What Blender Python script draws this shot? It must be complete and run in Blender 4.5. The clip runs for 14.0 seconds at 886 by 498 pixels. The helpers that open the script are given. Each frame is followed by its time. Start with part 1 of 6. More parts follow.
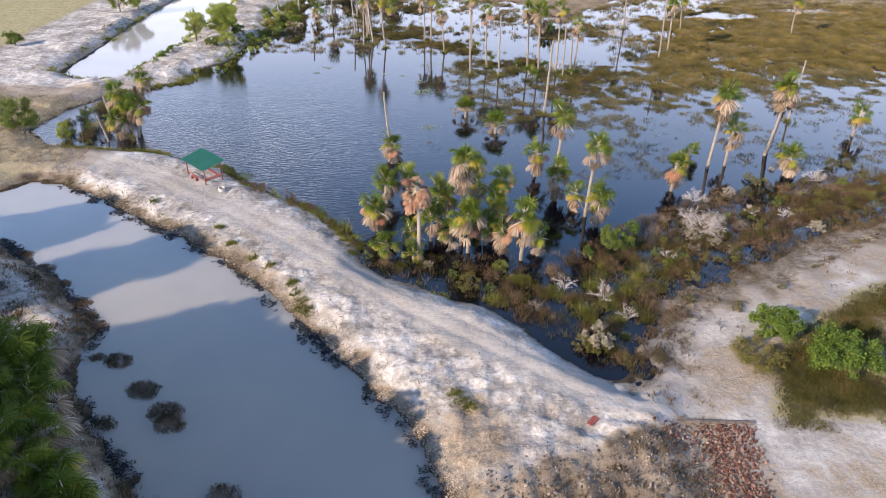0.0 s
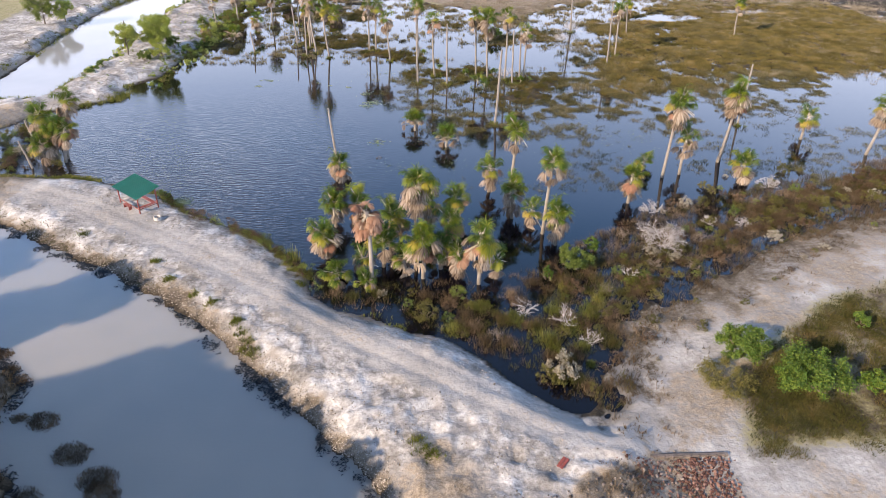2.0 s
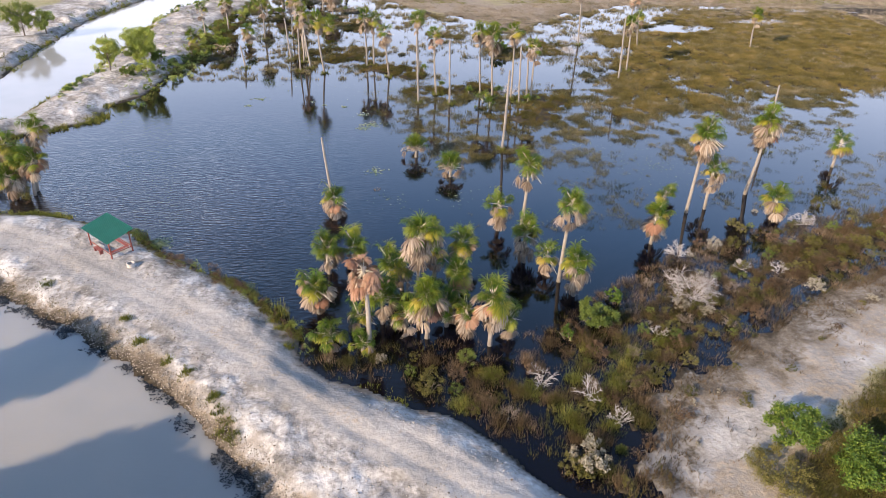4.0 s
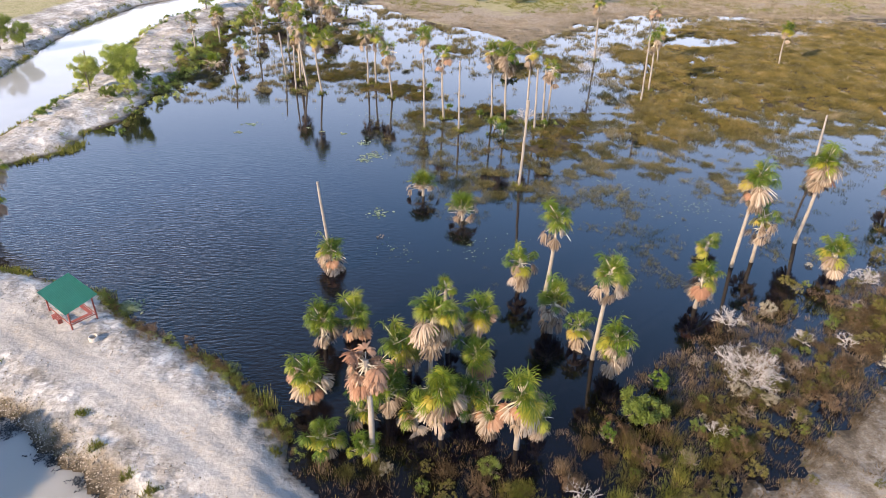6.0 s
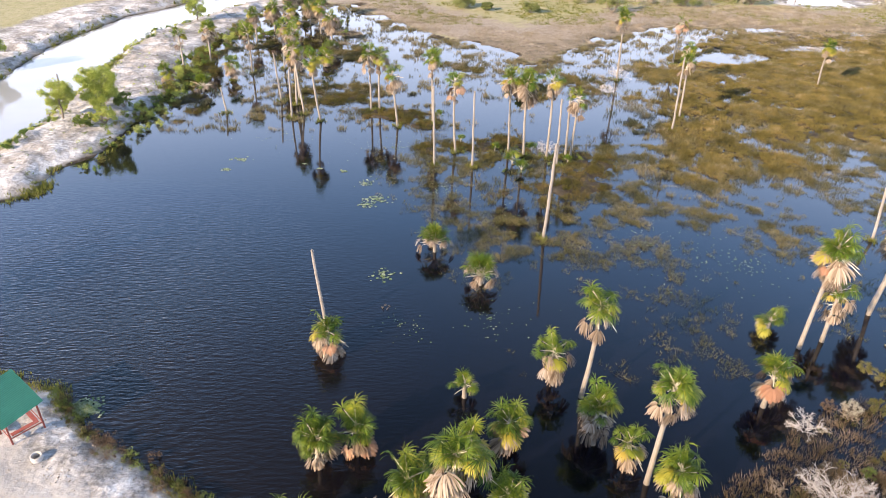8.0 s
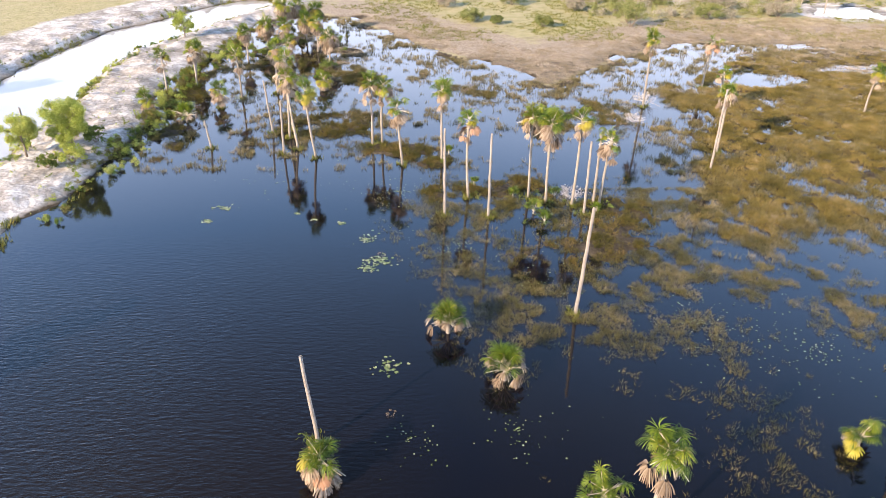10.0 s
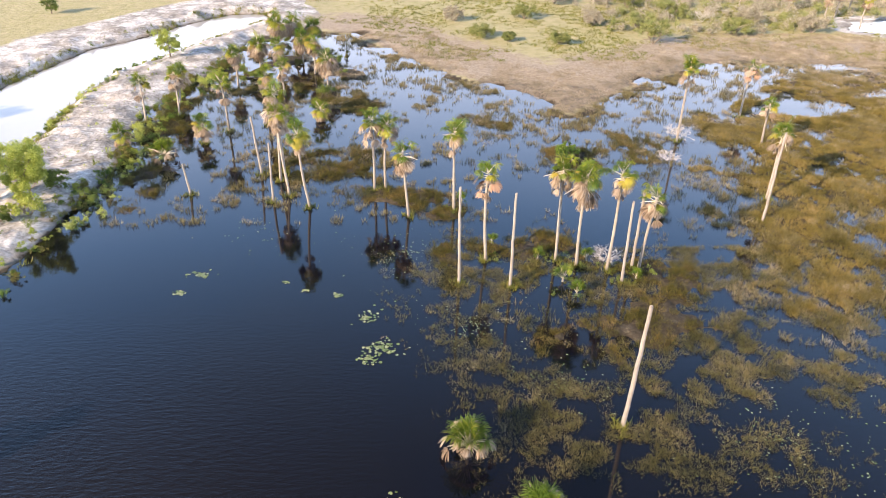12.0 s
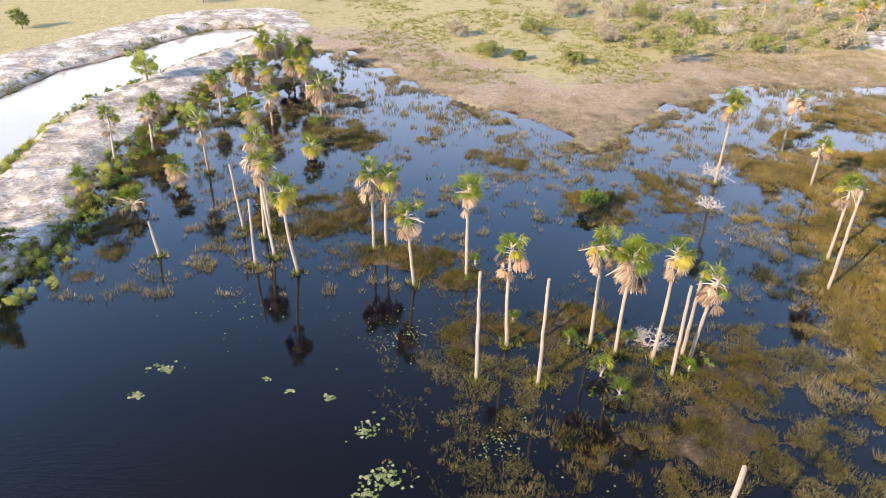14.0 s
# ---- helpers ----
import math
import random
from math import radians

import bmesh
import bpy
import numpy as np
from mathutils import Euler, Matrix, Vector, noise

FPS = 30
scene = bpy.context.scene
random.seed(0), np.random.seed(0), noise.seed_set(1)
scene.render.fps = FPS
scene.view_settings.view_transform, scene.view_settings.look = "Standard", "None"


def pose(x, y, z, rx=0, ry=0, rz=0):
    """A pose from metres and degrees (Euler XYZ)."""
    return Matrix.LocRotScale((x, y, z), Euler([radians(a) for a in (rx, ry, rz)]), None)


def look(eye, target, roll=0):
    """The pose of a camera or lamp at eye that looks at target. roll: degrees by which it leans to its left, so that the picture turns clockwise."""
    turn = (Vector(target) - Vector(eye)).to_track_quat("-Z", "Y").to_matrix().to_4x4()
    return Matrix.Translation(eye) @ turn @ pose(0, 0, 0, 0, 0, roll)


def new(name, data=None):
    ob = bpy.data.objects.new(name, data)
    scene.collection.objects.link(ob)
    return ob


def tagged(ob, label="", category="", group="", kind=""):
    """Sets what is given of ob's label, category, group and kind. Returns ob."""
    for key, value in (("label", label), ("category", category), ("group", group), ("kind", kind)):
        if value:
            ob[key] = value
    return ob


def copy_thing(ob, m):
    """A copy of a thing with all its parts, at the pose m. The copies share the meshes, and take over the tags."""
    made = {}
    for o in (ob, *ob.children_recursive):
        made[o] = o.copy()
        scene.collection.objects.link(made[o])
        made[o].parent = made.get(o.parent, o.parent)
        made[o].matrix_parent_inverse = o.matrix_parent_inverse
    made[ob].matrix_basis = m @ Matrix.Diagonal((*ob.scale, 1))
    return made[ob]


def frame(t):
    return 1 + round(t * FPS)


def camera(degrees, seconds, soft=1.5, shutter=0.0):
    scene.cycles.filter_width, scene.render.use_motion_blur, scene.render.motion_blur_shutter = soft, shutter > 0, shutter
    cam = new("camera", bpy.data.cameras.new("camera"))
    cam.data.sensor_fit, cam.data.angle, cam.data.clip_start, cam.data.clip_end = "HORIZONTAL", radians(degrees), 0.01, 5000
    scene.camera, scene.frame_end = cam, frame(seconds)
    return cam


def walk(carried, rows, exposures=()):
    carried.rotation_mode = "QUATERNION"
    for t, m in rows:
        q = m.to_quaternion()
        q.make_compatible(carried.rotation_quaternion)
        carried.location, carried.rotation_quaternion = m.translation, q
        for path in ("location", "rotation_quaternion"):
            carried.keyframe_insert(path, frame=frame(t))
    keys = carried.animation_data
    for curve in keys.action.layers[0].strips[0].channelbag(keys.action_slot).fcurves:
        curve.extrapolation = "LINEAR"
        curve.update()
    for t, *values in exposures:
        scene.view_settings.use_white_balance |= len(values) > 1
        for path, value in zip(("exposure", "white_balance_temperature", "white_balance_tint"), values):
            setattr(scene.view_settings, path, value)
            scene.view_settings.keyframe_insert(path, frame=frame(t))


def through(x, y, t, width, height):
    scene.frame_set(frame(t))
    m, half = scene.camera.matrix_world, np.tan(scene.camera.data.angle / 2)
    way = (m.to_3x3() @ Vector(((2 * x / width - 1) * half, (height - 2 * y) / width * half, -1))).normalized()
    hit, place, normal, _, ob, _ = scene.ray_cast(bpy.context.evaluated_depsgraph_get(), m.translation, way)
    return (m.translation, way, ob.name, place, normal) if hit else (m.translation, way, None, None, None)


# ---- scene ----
cam = camera(65.5, 14.0, 0.8)
PATH = [
    (0, (3.378, 10.557, 34.278), (3.371, 12.27, 33.246), 0.8),
    (0.5, (3.399, 10.967, 34.281), (3.468, 12.679, 33.25), 0.8),
    (1, (3.461, 11.801, 34.386), (3.567, 13.512, 33.356), 0.8),
    (1.5, (3.458, 12.962, 34.523), (3.581, 14.672, 33.493), 0.8),
    (2, (3.397, 14.39, 34.651), (3.524, 16.1, 33.622), 0.9),
    (2.5, (3.379, 16.205, 34.724), (3.509, 17.915, 33.695), 0.9),
    (3, (3.394, 18.191, 34.819), (3.525, 19.901, 33.791), 0.9),
    (5.5, (2.847, 30.656, 35.164), (2.983, 32.364, 34.133), 1.2),
    (6, (2.76, 33.489, 35.229), (2.895, 35.197, 34.197), 1.2),
    (6.5, (2.66, 36.413, 35.274), (2.793, 38.12, 34.241), 1.2),
    (7, (2.546, 39.38, 35.403), (2.677, 41.087, 34.368), 1.3),
    (7.5, (2.484, 42.424, 35.545), (2.613, 44.13, 34.508), 1.2),
    (8, (2.321, 45.472, 35.757), (2.451, 47.176, 34.717), 1.2),
    (10.5, (1.873, 61.34, 36.144), (2.0, 63.042, 35.101), 1.2),
    (11, (1.846, 64.65, 36.125), (1.971, 66.353, 35.082), 1.2),
    (11.5, (1.784, 67.952, 36.087), (1.907, 69.655, 35.046), 1.2),
    (12, (1.618, 71.204, 36.231), (1.741, 72.907, 35.189), 1.2),
    (12.5, (1.524, 74.487, 36.225), (1.646, 76.19, 35.184), 1.2),
    (13, (1.327, 77.749, 36.273), (1.451, 79.451, 35.231), 1.3),
    (13.5, (1.261, 81.024, 36.236), (1.383, 82.727, 35.194), 1.3),
    (14, (1.139, 84.325, 36.283), (1.27, 86.027, 35.241), 1.3),
]
walk(cam, [(t, look(eye, target, roll)) for t, eye, target, roll in PATH], [(0, 0.73, 8100, 21), (3, 0.73, 8250, 20), (7, 1.10, 8600, 20), (11, 1.36, 8950, 21), (14, 1.29, 9200, 21)])

# ---------------------------------------------------------------- light
SUN_AZ, SUN_EL = radians(232), radians(24)      # compass bearing of the sun from +y, clockwise
world = bpy.data.worlds.new("sky")
scene.world = world
world.use_nodes = True
wn = world.node_tree
sky = wn.nodes.new("ShaderNodeTexSky")
sky.sky_type, sky.sun_disc = "NISHITA", False
sky.sun_elevation, sky.sun_rotation = SUN_EL, SUN_AZ
sky.air_density, sky.dust_density, sky.ozone_density = 1.0, 0.7, 3.0
wn.nodes["Background"].inputs[1].default_value = 0.085
# a humid tropical sky: white haze all round the horizon, thinning upwards
wco, wsep = wn.nodes.new("ShaderNodeTexCoord"), wn.nodes.new("ShaderNodeSeparateXYZ")
wn.links.new(wco.outputs["Generated"], wsep.inputs[0])
haze = wn.nodes.new("ShaderNodeMapRange")
haze.interpolation_type = "SMOOTHSTEP"
for k, v in ((1, 0.14), (2, 0.82), (3, 1.0), (4, 0.0)):
    haze.inputs[k].default_value = v
wn.links.new(wsep.outputs[2], haze.inputs[0])
whiten = wn.nodes.new("ShaderNodeMix")
whiten.data_type = "RGBA"
low = wn.nodes.new("ShaderNodeMapRange")
for k, v in ((1, 0.12), (2, 0.48)):
    low.inputs[k].default_value = v
wn.links.new(wsep.outputs[2], low.inputs[0])
veil = wn.nodes.new("ShaderNodeMix")
veil.data_type = "RGBA"
veil.inputs[6].default_value, veil.inputs[7].default_value = (16.5, 20.0, 26.0, 1), (4.2, 11.8, 27.0, 1)
wn.links.new(low.outputs[0], veil.inputs[0])
wn.links.new(veil.outputs[2], whiten.inputs[7])
wn.links.new(haze.outputs[0], whiten.inputs[0])
wn.links.new(sky.outputs[0], whiten.inputs[6])
wn.links.new(whiten.outputs[2], wn.nodes["Background"].inputs[0])
sun = new("sun", bpy.data.lights.new("sun", "SUN"))
sun.data.energy, sun.data.angle, sun.data.color = 4.95, radians(0.6), (1.0, 0.88, 0.73)
sun_from = Vector((math.sin(SUN_AZ) * math.cos(SUN_EL), math.cos(SUN_AZ) * math.cos(SUN_EL), math.sin(SUN_EL)))
sun.matrix_world = look(sun_from * 200, (0, 0, 0))

# ---------------------------------------------------------------- materials


def nodes_of(name):
    m = bpy.data.materials.new(name)
    m.use_nodes = True
    t = m.node_tree
    return m, t, t.nodes["Principled BSDF"]


def add(t, kind, **inputs):
    n = t.nodes.new(kind)
    for k, v in inputs.items():
        n.inputs[k.replace("_", " ")].default_value = v
    return n


def ramp(t, fac, stops):
    r = t.nodes.new("ShaderNodeValToRGB")
    e = r.color_ramp.elements
    while len(e) < len(stops):
        e.new(0.5)
    for el, (p, c) in zip(e, stops):
        el.position, el.color = p, (*c, 1)
    t.links.new(fac, r.inputs[0])
    return r.outputs[0]


def noise_tex(t, vec, scale, detail=4.0, rough=0.6):
    n = add(t, "ShaderNodeTexNoise", Scale=scale, Detail=detail, Roughness=rough)
    t.links.new(vec, n.inputs["Vector"])
    return n.outputs[0]


def mixc(t, fac, a, b, blend="MIX"):
    n = t.nodes.new("ShaderNodeMix")
    n.data_type, n.blend_type = "RGBA", blend
    for sock, val in ((n.inputs[0], fac), (n.inputs[6], a), (n.inputs[7], b)):
        if isinstance(val, (int, float)):
            sock.default_value = val
        elif isinstance(val, tuple):
            sock.default_value = (*val, 1)
        else:
            t.links.new(val, sock)
    return n.outputs[2]


def calc(t, op, a, b, clamp=False):
    n = t.nodes.new("ShaderNodeMath")
    n.operation, n.use_clamp = op, clamp
    for sock, val in zip(n.inputs, (a, b)):
        if isinstance(val, (int, float)):
            sock.default_value = val
        else:
            t.links.new(val, sock)
    return n.outputs[0]


def bump(t, bsdf, height, strength, dist):
    b = add(t, "ShaderNodeBump", Strength=strength, Distance=dist)
    t.links.new(height, b.inputs["Height"])
    t.links.new(b.outputs[0], bsdf.inputs["Normal"])


def surface(name, stops, scale, rough=0.8, bump_amt=0.3, dist=0.02, fine=6.0, metal=0.0, stretch=(1, 1, 1)):
    """A worn surface: two scales of noise over object space."""
    m, t, p = nodes_of(name)
    co = t.nodes.new("ShaderNodeTexCoord")
    mp = t.nodes.new("ShaderNodeMapping")
    mp.inputs["Scale"].default_value = stretch
    t.links.new(co.outputs["Object"], mp.inputs[0])
    a = noise_tex(t, mp.outputs[0], scale)
    b = noise_tex(t, mp.outputs[0], scale * fine, 3)
    mixed = calc(t, "ADD", calc(t, "MULTIPLY", a, 0.65), calc(t, "MULTIPLY", b, 0.35))
    t.links.new(ramp(t, mixed, stops), p.inputs["Base Color"])
    p.inputs["Roughness"].default_value, p.inputs["Metallic"].default_value = rough, metal
    bump(t, p, mixed, bump_amt, dist)
    return m


def foliage(name, stops, per_object=0.5, rough=0.55, through=0.25):
    """Leaves: each island and each object has its own tone; light comes through them a little."""
    m, t, p = nodes_of(name)
    g, o = t.nodes.new("ShaderNodeNewGeometry"), t.nodes.new("ShaderNodeObjectInfo")
    f = calc(t, "ADD", calc(t, "MULTIPLY", g.outputs["Random Per Island"], 1 - per_object),
             calc(t, "MULTIPLY", o.outputs["Random"], per_object))
    col = ramp(t, f, stops)
    t.links.new(col, p.inputs["Base Color"])
    p.inputs["Roughness"].default_value = rough
    p.inputs["Specular IOR Level"].default_value = 0.25
    tr = t.nodes.new("ShaderNodeBsdfTranslucent")
    t.links.new(col, tr.inputs[0])
    mx = t.nodes.new("ShaderNodeMixShader")
    mx.inputs[0].default_value = through
    t.links.new(p.outputs[0], mx.inputs[1])
    t.links.new(tr.outputs[0], mx.inputs[2])
    t.links.new(mx.outputs[0], t.nodes["Material Output"].inputs[0])
    return m


def ground_material():
    m, t, p = nodes_of("sandy_ground")
    pos = t.nodes.new("ShaderNodeNewGeometry").outputs["Position"]
    at = t.nodes.new("ShaderNodeAttribute")
    at.attribute_name = "cover"
    sep = t.nodes.new("ShaderNodeSeparateColor")
    t.links.new(at.outputs["Color"], sep.inputs[0])
    big, mid, small, grain = (noise_tex(t, pos, s, d, 0.65) for s, d in ((0.12, 4), (0.55, 5), (2.6, 5), (11.0, 3)))
    # white quartz sand with grey silt blotches and pinkish tint
    wide = noise_tex(t, pos, 0.24, 3, 0.5)
    blot = calc(t, "ADD", calc(t, "MULTIPLY", wide, 0.34), calc(t, "ADD", calc(t, "MULTIPLY", mid, 0.38), calc(t, "MULTIPLY", small, 0.28)))
    sand = ramp(t, blot, [(0.43, (0.155, 0.152, 0.142)), (0.47, (0.25, 0.251, 0.247)), (0.50, (0.33, 0.333, 0.33)), (0.54, (0.43, 0.442, 0.442)), (0.585, (0.57, 0.585, 0.588))])
    sand = mixc(t, 0.03, sand, ramp(t, grain, [(0.4, (0.12, 0.11, 0.10)), (0.6, (0.8, 0.78, 0.76))]))
    spots = noise_tex(t, pos, 1.15, 6, 0.72)
    sand = mixc(t, calc(t, "MULTIPLY", calc(t, "SUBTRACT", spots, 0.57), 8.0, True), sand, (0.28, 0.275, 0.262))
    crumbs = noise_tex(t, pos, 5.5, 4, 0.7)
    sand = mixc(t, calc(t, "MULTIPLY", calc(t, "MULTIPLY", calc(t, "SUBTRACT", crumbs, 0.60), 9.0, True), 0.4), sand, (0.14, 0.12, 0.10))
    sand = mixc(t, calc(t, "MULTIPLY", big, 0.22), sand, (0.82, 0.80, 0.77), "MULTIPLY")
    # heaped spoil: puffy clods beside the packed track
    swirl = add(t, "ShaderNodeTexNoise")
    swirl.inputs["Scale"].default_value, swirl.inputs["Detail"].default_value = 0.8, 4.0
    t.links.new(pos, swirl.inputs["Vector"])
    stain = noise_tex(t, pos, 0.42, 6, 0.72)
    sand = mixc(t, calc(t, "MULTIPLY", calc(t, "MULTIPLY", calc(t, "SUBTRACT", stain, 0.535), 9.0, True), 0.7), sand, (0.215, 0.21, 0.195))
    warp = t.nodes.new("ShaderNodeVectorMath")
    warp.operation = "SCALE"
    warp.inputs["Scale"].default_value = 1.5
    t.links.new(swirl.outputs["Color"], warp.inputs[0])
    wp = t.nodes.new("ShaderNodeVectorMath")
    wp.operation = "ADD"
    t.links.new(pos, wp.inputs[0])
    t.links.new(warp.outputs[0], wp.inputs[1])
    puff = t.nodes.new("ShaderNodeTexVoronoi")
    puff.feature = "SMOOTH_F1"
    puff.inputs["Scale"].default_value, puff.inputs["Smoothness"].default_value = 0.95, 0.25
    t.links.new(wp.outputs[0], puff.inputs["Vector"])
    heap = calc(t, "MULTIPLY", puff.outputs["Distance"], at.outputs["Alpha"])
    sand = mixc(t, calc(t, "MULTIPLY", calc(t, "SUBTRACT", heap, 0.58), 3.0, True), sand, (0.27, 0.258, 0.24))
    sand = mixc(t, calc(t, "MULTIPLY", calc(t, "SUBTRACT", 0.75, at.outputs["Alpha"], True), 1.25), sand, (0.335, 0.335, 0.325))
    green = ramp(t, calc(t, "ADD", calc(t, "MULTIPLY", small, 0.5), calc(t, "MULTIPLY", grain, 0.5)),
                 [(0.32, (0.07, 0.08, 0.022)), (0.5, (0.195, 0.20, 0.09)), (0.68, (0.325, 0.325, 0.185))])
    green = mixc(t, calc(t, "SUBTRACT", calc(t, "MULTIPLY", mid, 2.2), 0.75, True), (0.30, 0.275, 0.165), green)
    brown = ramp(t, calc(t, "ADD", calc(t, "MULTIPLY", small, 0.55), calc(t, "MULTIPLY", grain, 0.45)),
                 [(0.33, (0.075, 0.058, 0.04)), (0.5, (0.24, 0.205, 0.16)), (0.68, (0.43, 0.375, 0.315))])
    mud = ramp(t, small, [(0.35, (0.012, 0.010, 0.008)), (0.65, (0.06, 0.05, 0.035))])

    def edge(channel, ragged):
        f = calc(t, "ADD", channel, calc(t, "MULTIPLY", calc(t, "SUBTRACT", calc(t, "ADD", calc(t, "MULTIPLY", mid, 0.5), calc(t, "MULTIPLY", small, 0.5)), 0.5), ragged))
        return calc(t, "MULTIPLY", calc(t, "SUBTRACT", f, 0.32), 2.8, True)

    col = mixc(t, edge(sep.outputs[0], 2.2), sand, green)
    col = mixc(t, edge(sep.outputs[1], 2.2), col, brown)
    col = mixc(t, edge(sep.outputs[2], 1.4), col, mud)
    t.links.new(col, p.inputs["Base Color"])
    p.inputs["Roughness"].default_value = 0.92
    p.inputs["Specular IOR Level"].default_value = 0.2
    soft = noise_tex(t, pos, 1.7, 2, 0.5)
    bump(t, p, calc(t, "ADD", calc(t, "ADD", calc(t, "MULTIPLY", spots, -0.5), calc(t, "MULTIPLY", soft, 0.6)), calc(t, "SUBTRACT", calc(t, "MULTIPLY", small, 0.75), calc(t, "MULTIPLY", heap, 0.9))), 0.6, 0.18)
    return m


def water_material(name, colour, wave, rough, ior=1.36, west_colour=None):
    m, t, p = nodes_of(name)
    pos = t.nodes.new("ShaderNodeNewGeometry").outputs["Position"]
    mp = t.nodes.new("ShaderNodeMapping")
    mp.inputs["Rotation"].default_value = (0, 0, 0.35)
    mp.inputs["Scale"].default_value = (0.7, 2.2, 1)
    t.links.new(pos, mp.inputs[0])
    tint = noise_tex(t, pos, 0.06, 3)
    t.links.new(ramp(t, tint, [(0.35, colour[0]), (0.65, colour[1])]), p.inputs["Base Color"])
    p.inputs["Roughness"].default_value, p.inputs["IOR"].default_value = rough, ior
    rip = noise_tex(t, mp.outputs[0], 1.6, 3, 0.55)
    # wind ripples towards the open west side, calm among the stems
    sx = t.nodes.new("ShaderNodeSeparateXYZ")
    t.links.new(pos, sx.inputs[0])
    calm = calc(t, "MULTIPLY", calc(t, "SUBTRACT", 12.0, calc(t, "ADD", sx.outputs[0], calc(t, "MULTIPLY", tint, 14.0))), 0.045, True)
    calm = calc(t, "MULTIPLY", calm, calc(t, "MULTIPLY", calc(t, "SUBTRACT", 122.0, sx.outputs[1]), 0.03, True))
    # the base colour shifts to a second tone westwards, and roughness rises
    if west_colour:
        t.links.new(mixc(t, calm, ramp(t, tint, [(0.35, colour[0]), (0.65, colour[1])]), west_colour), p.inputs["Base Color"])
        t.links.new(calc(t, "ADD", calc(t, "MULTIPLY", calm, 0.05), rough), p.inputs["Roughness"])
    bump(t, p, calc(t, "MULTIPLY", rip, calc(t, "ADD", calc(t, "MULTIPLY", calm, 1.0), 0.06)), wave, 0.10)
    return m


M_GROUND = ground_material()
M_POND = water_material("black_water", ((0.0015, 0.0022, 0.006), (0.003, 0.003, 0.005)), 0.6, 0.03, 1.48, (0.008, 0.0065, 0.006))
M_MILK = water_material("silty_water", ((0.235, 0.248, 0.248), (0.28, 0.28, 0.265)), 0.08, 0.08, 1.45)
M_MILK.node_tree.nodes["Principled BSDF"].subsurface_method = "BURLEY"
for key, amount in (("Subsurface Weight", 1.0), ("Subsurface Radius", (1.0, 1.0, 1.0)), ("Subsurface Scale", 1.3)):
    M_MILK.node_tree.nodes["Principled BSDF"].inputs[key].default_value = amount
M_CANAL = water_material("pale_kaolin_water", ((0.245, 0.262, 0.265), (0.29, 0.30, 0.30)), 0.08, 0.08)
M_PALM = foliage("palm_leaf", [(0.0, (0.018, 0.052, 0.010)), (0.35, (0.060, 0.122, 0.017)), (0.7, (0.14, 0.195, 0.026)), (1.0, (0.33, 0.31, 0.045))], 0.5, 0.5, 0.36)
M_PALM_OLD = foliage("yellowing_palm_leaf", [(0.0, (0.13, 0.18, 0.025)), (0.5, (0.27, 0.26, 0.04)), (1.0, (0.40, 0.29, 0.08))], 0.8)
M_DEAD = foliage("dead_palm_leaf", [(0.0, (0.065, 0.046, 0.034)), (0.3, (0.165, 0.122, 0.087)), (0.65, (0.30, 0.24, 0.182)), (1.0, (0.44, 0.39, 0.335))], 0.5, 0.85, 0.2)
M_RUST = foliage("rusty_palm_leaf", [(0.0, (0.15, 0.07, 0.045)), (0.5, (0.27, 0.145, 0.095)), (1.0, (0.36, 0.25, 0.18))], 0.7, 0.85, 0.15)
M_STALK = surface("leaf_stalk", [(0.3, (0.36, 0.31, 0.22)), (0.7, (0.56, 0.52, 0.42))], 3.0, 0.7, 0.1)
M_TRUNK = surface("palm_trunk", [(0.25, (0.15, 0.132, 0.112)), (0.5, (0.22, 0.20, 0.175)), (0.75, (0.31, 0.29, 0.262))], 1.6, 0.85, 0.5, 0.03, 5, 0, (1, 1, 0.7))
M_SNAG = surface("bleached_trunk", [(0.25, (0.125, 0.113, 0.10)), (0.5, (0.21, 0.193, 0.175)), (0.75, (0.30, 0.283, 0.262))], 1.2, 0.85, 0.4, 0.03, 6, 0, (1, 1, 0.4))
M_BARK = surface("bark", [(0.3, (0.10, 0.08, 0.06)), (0.7, (0.24, 0.20, 0.16))], 4.0, 0.9, 0.5)
M_TWIG = surface("bleached_twig", [(0.3, (0.26, 0.25, 0.245)), (0.7, (0.44, 0.43, 0.425))], 4.0, 0.9, 0.2)
M_BUSH = foliage("shrub_leaf", [(0.0, (0.05, 0.085, 0.018)), (0.5, (0.11, 0.16, 0.035)), (1.0, (0.22, 0.25, 0.06))], 0.4)
M_BUSH_LIGHT = foliage("fresh_shrub_leaf", [(0.0, (0.022, 0.06, 0.011)), (0.5, (0.065, 0.13, 0.022)), (1.0, (0.17, 0.23, 0.04))], 0.25)
M_TREE = foliage("tree_leaf", [(0.0, (0.15, 0.22, 0.045)), (0.5, (0.32, 0.385, 0.095)), (1.0, (0.48, 0.50, 0.16))], 0.3, 0.55, 0.5)
M_FARBUSH = foliage("meadow_shrub_leaf", [(0.0, (0.07, 0.095, 0.03)), (0.5, (0.15, 0.18, 0.06)), (1.0, (0.27, 0.28, 0.12))], 0.35)
M_BUSH_DRY = foliage("olive_shrub_leaf", [(0.0, (0.036, 0.038, 0.011)), (0.5, (0.10, 0.10, 0.026)), (1.0, (0.22, 0.195, 0.07))], 0.45, 0.7)
M_BUSH_RED = foliage("russet_shrub_leaf", [(0.0, (0.042, 0.027, 0.015)), (0.5, (0.11, 0.072, 0.043)), (1.0, (0.22, 0.155, 0.10))], 0.45, 0.7)
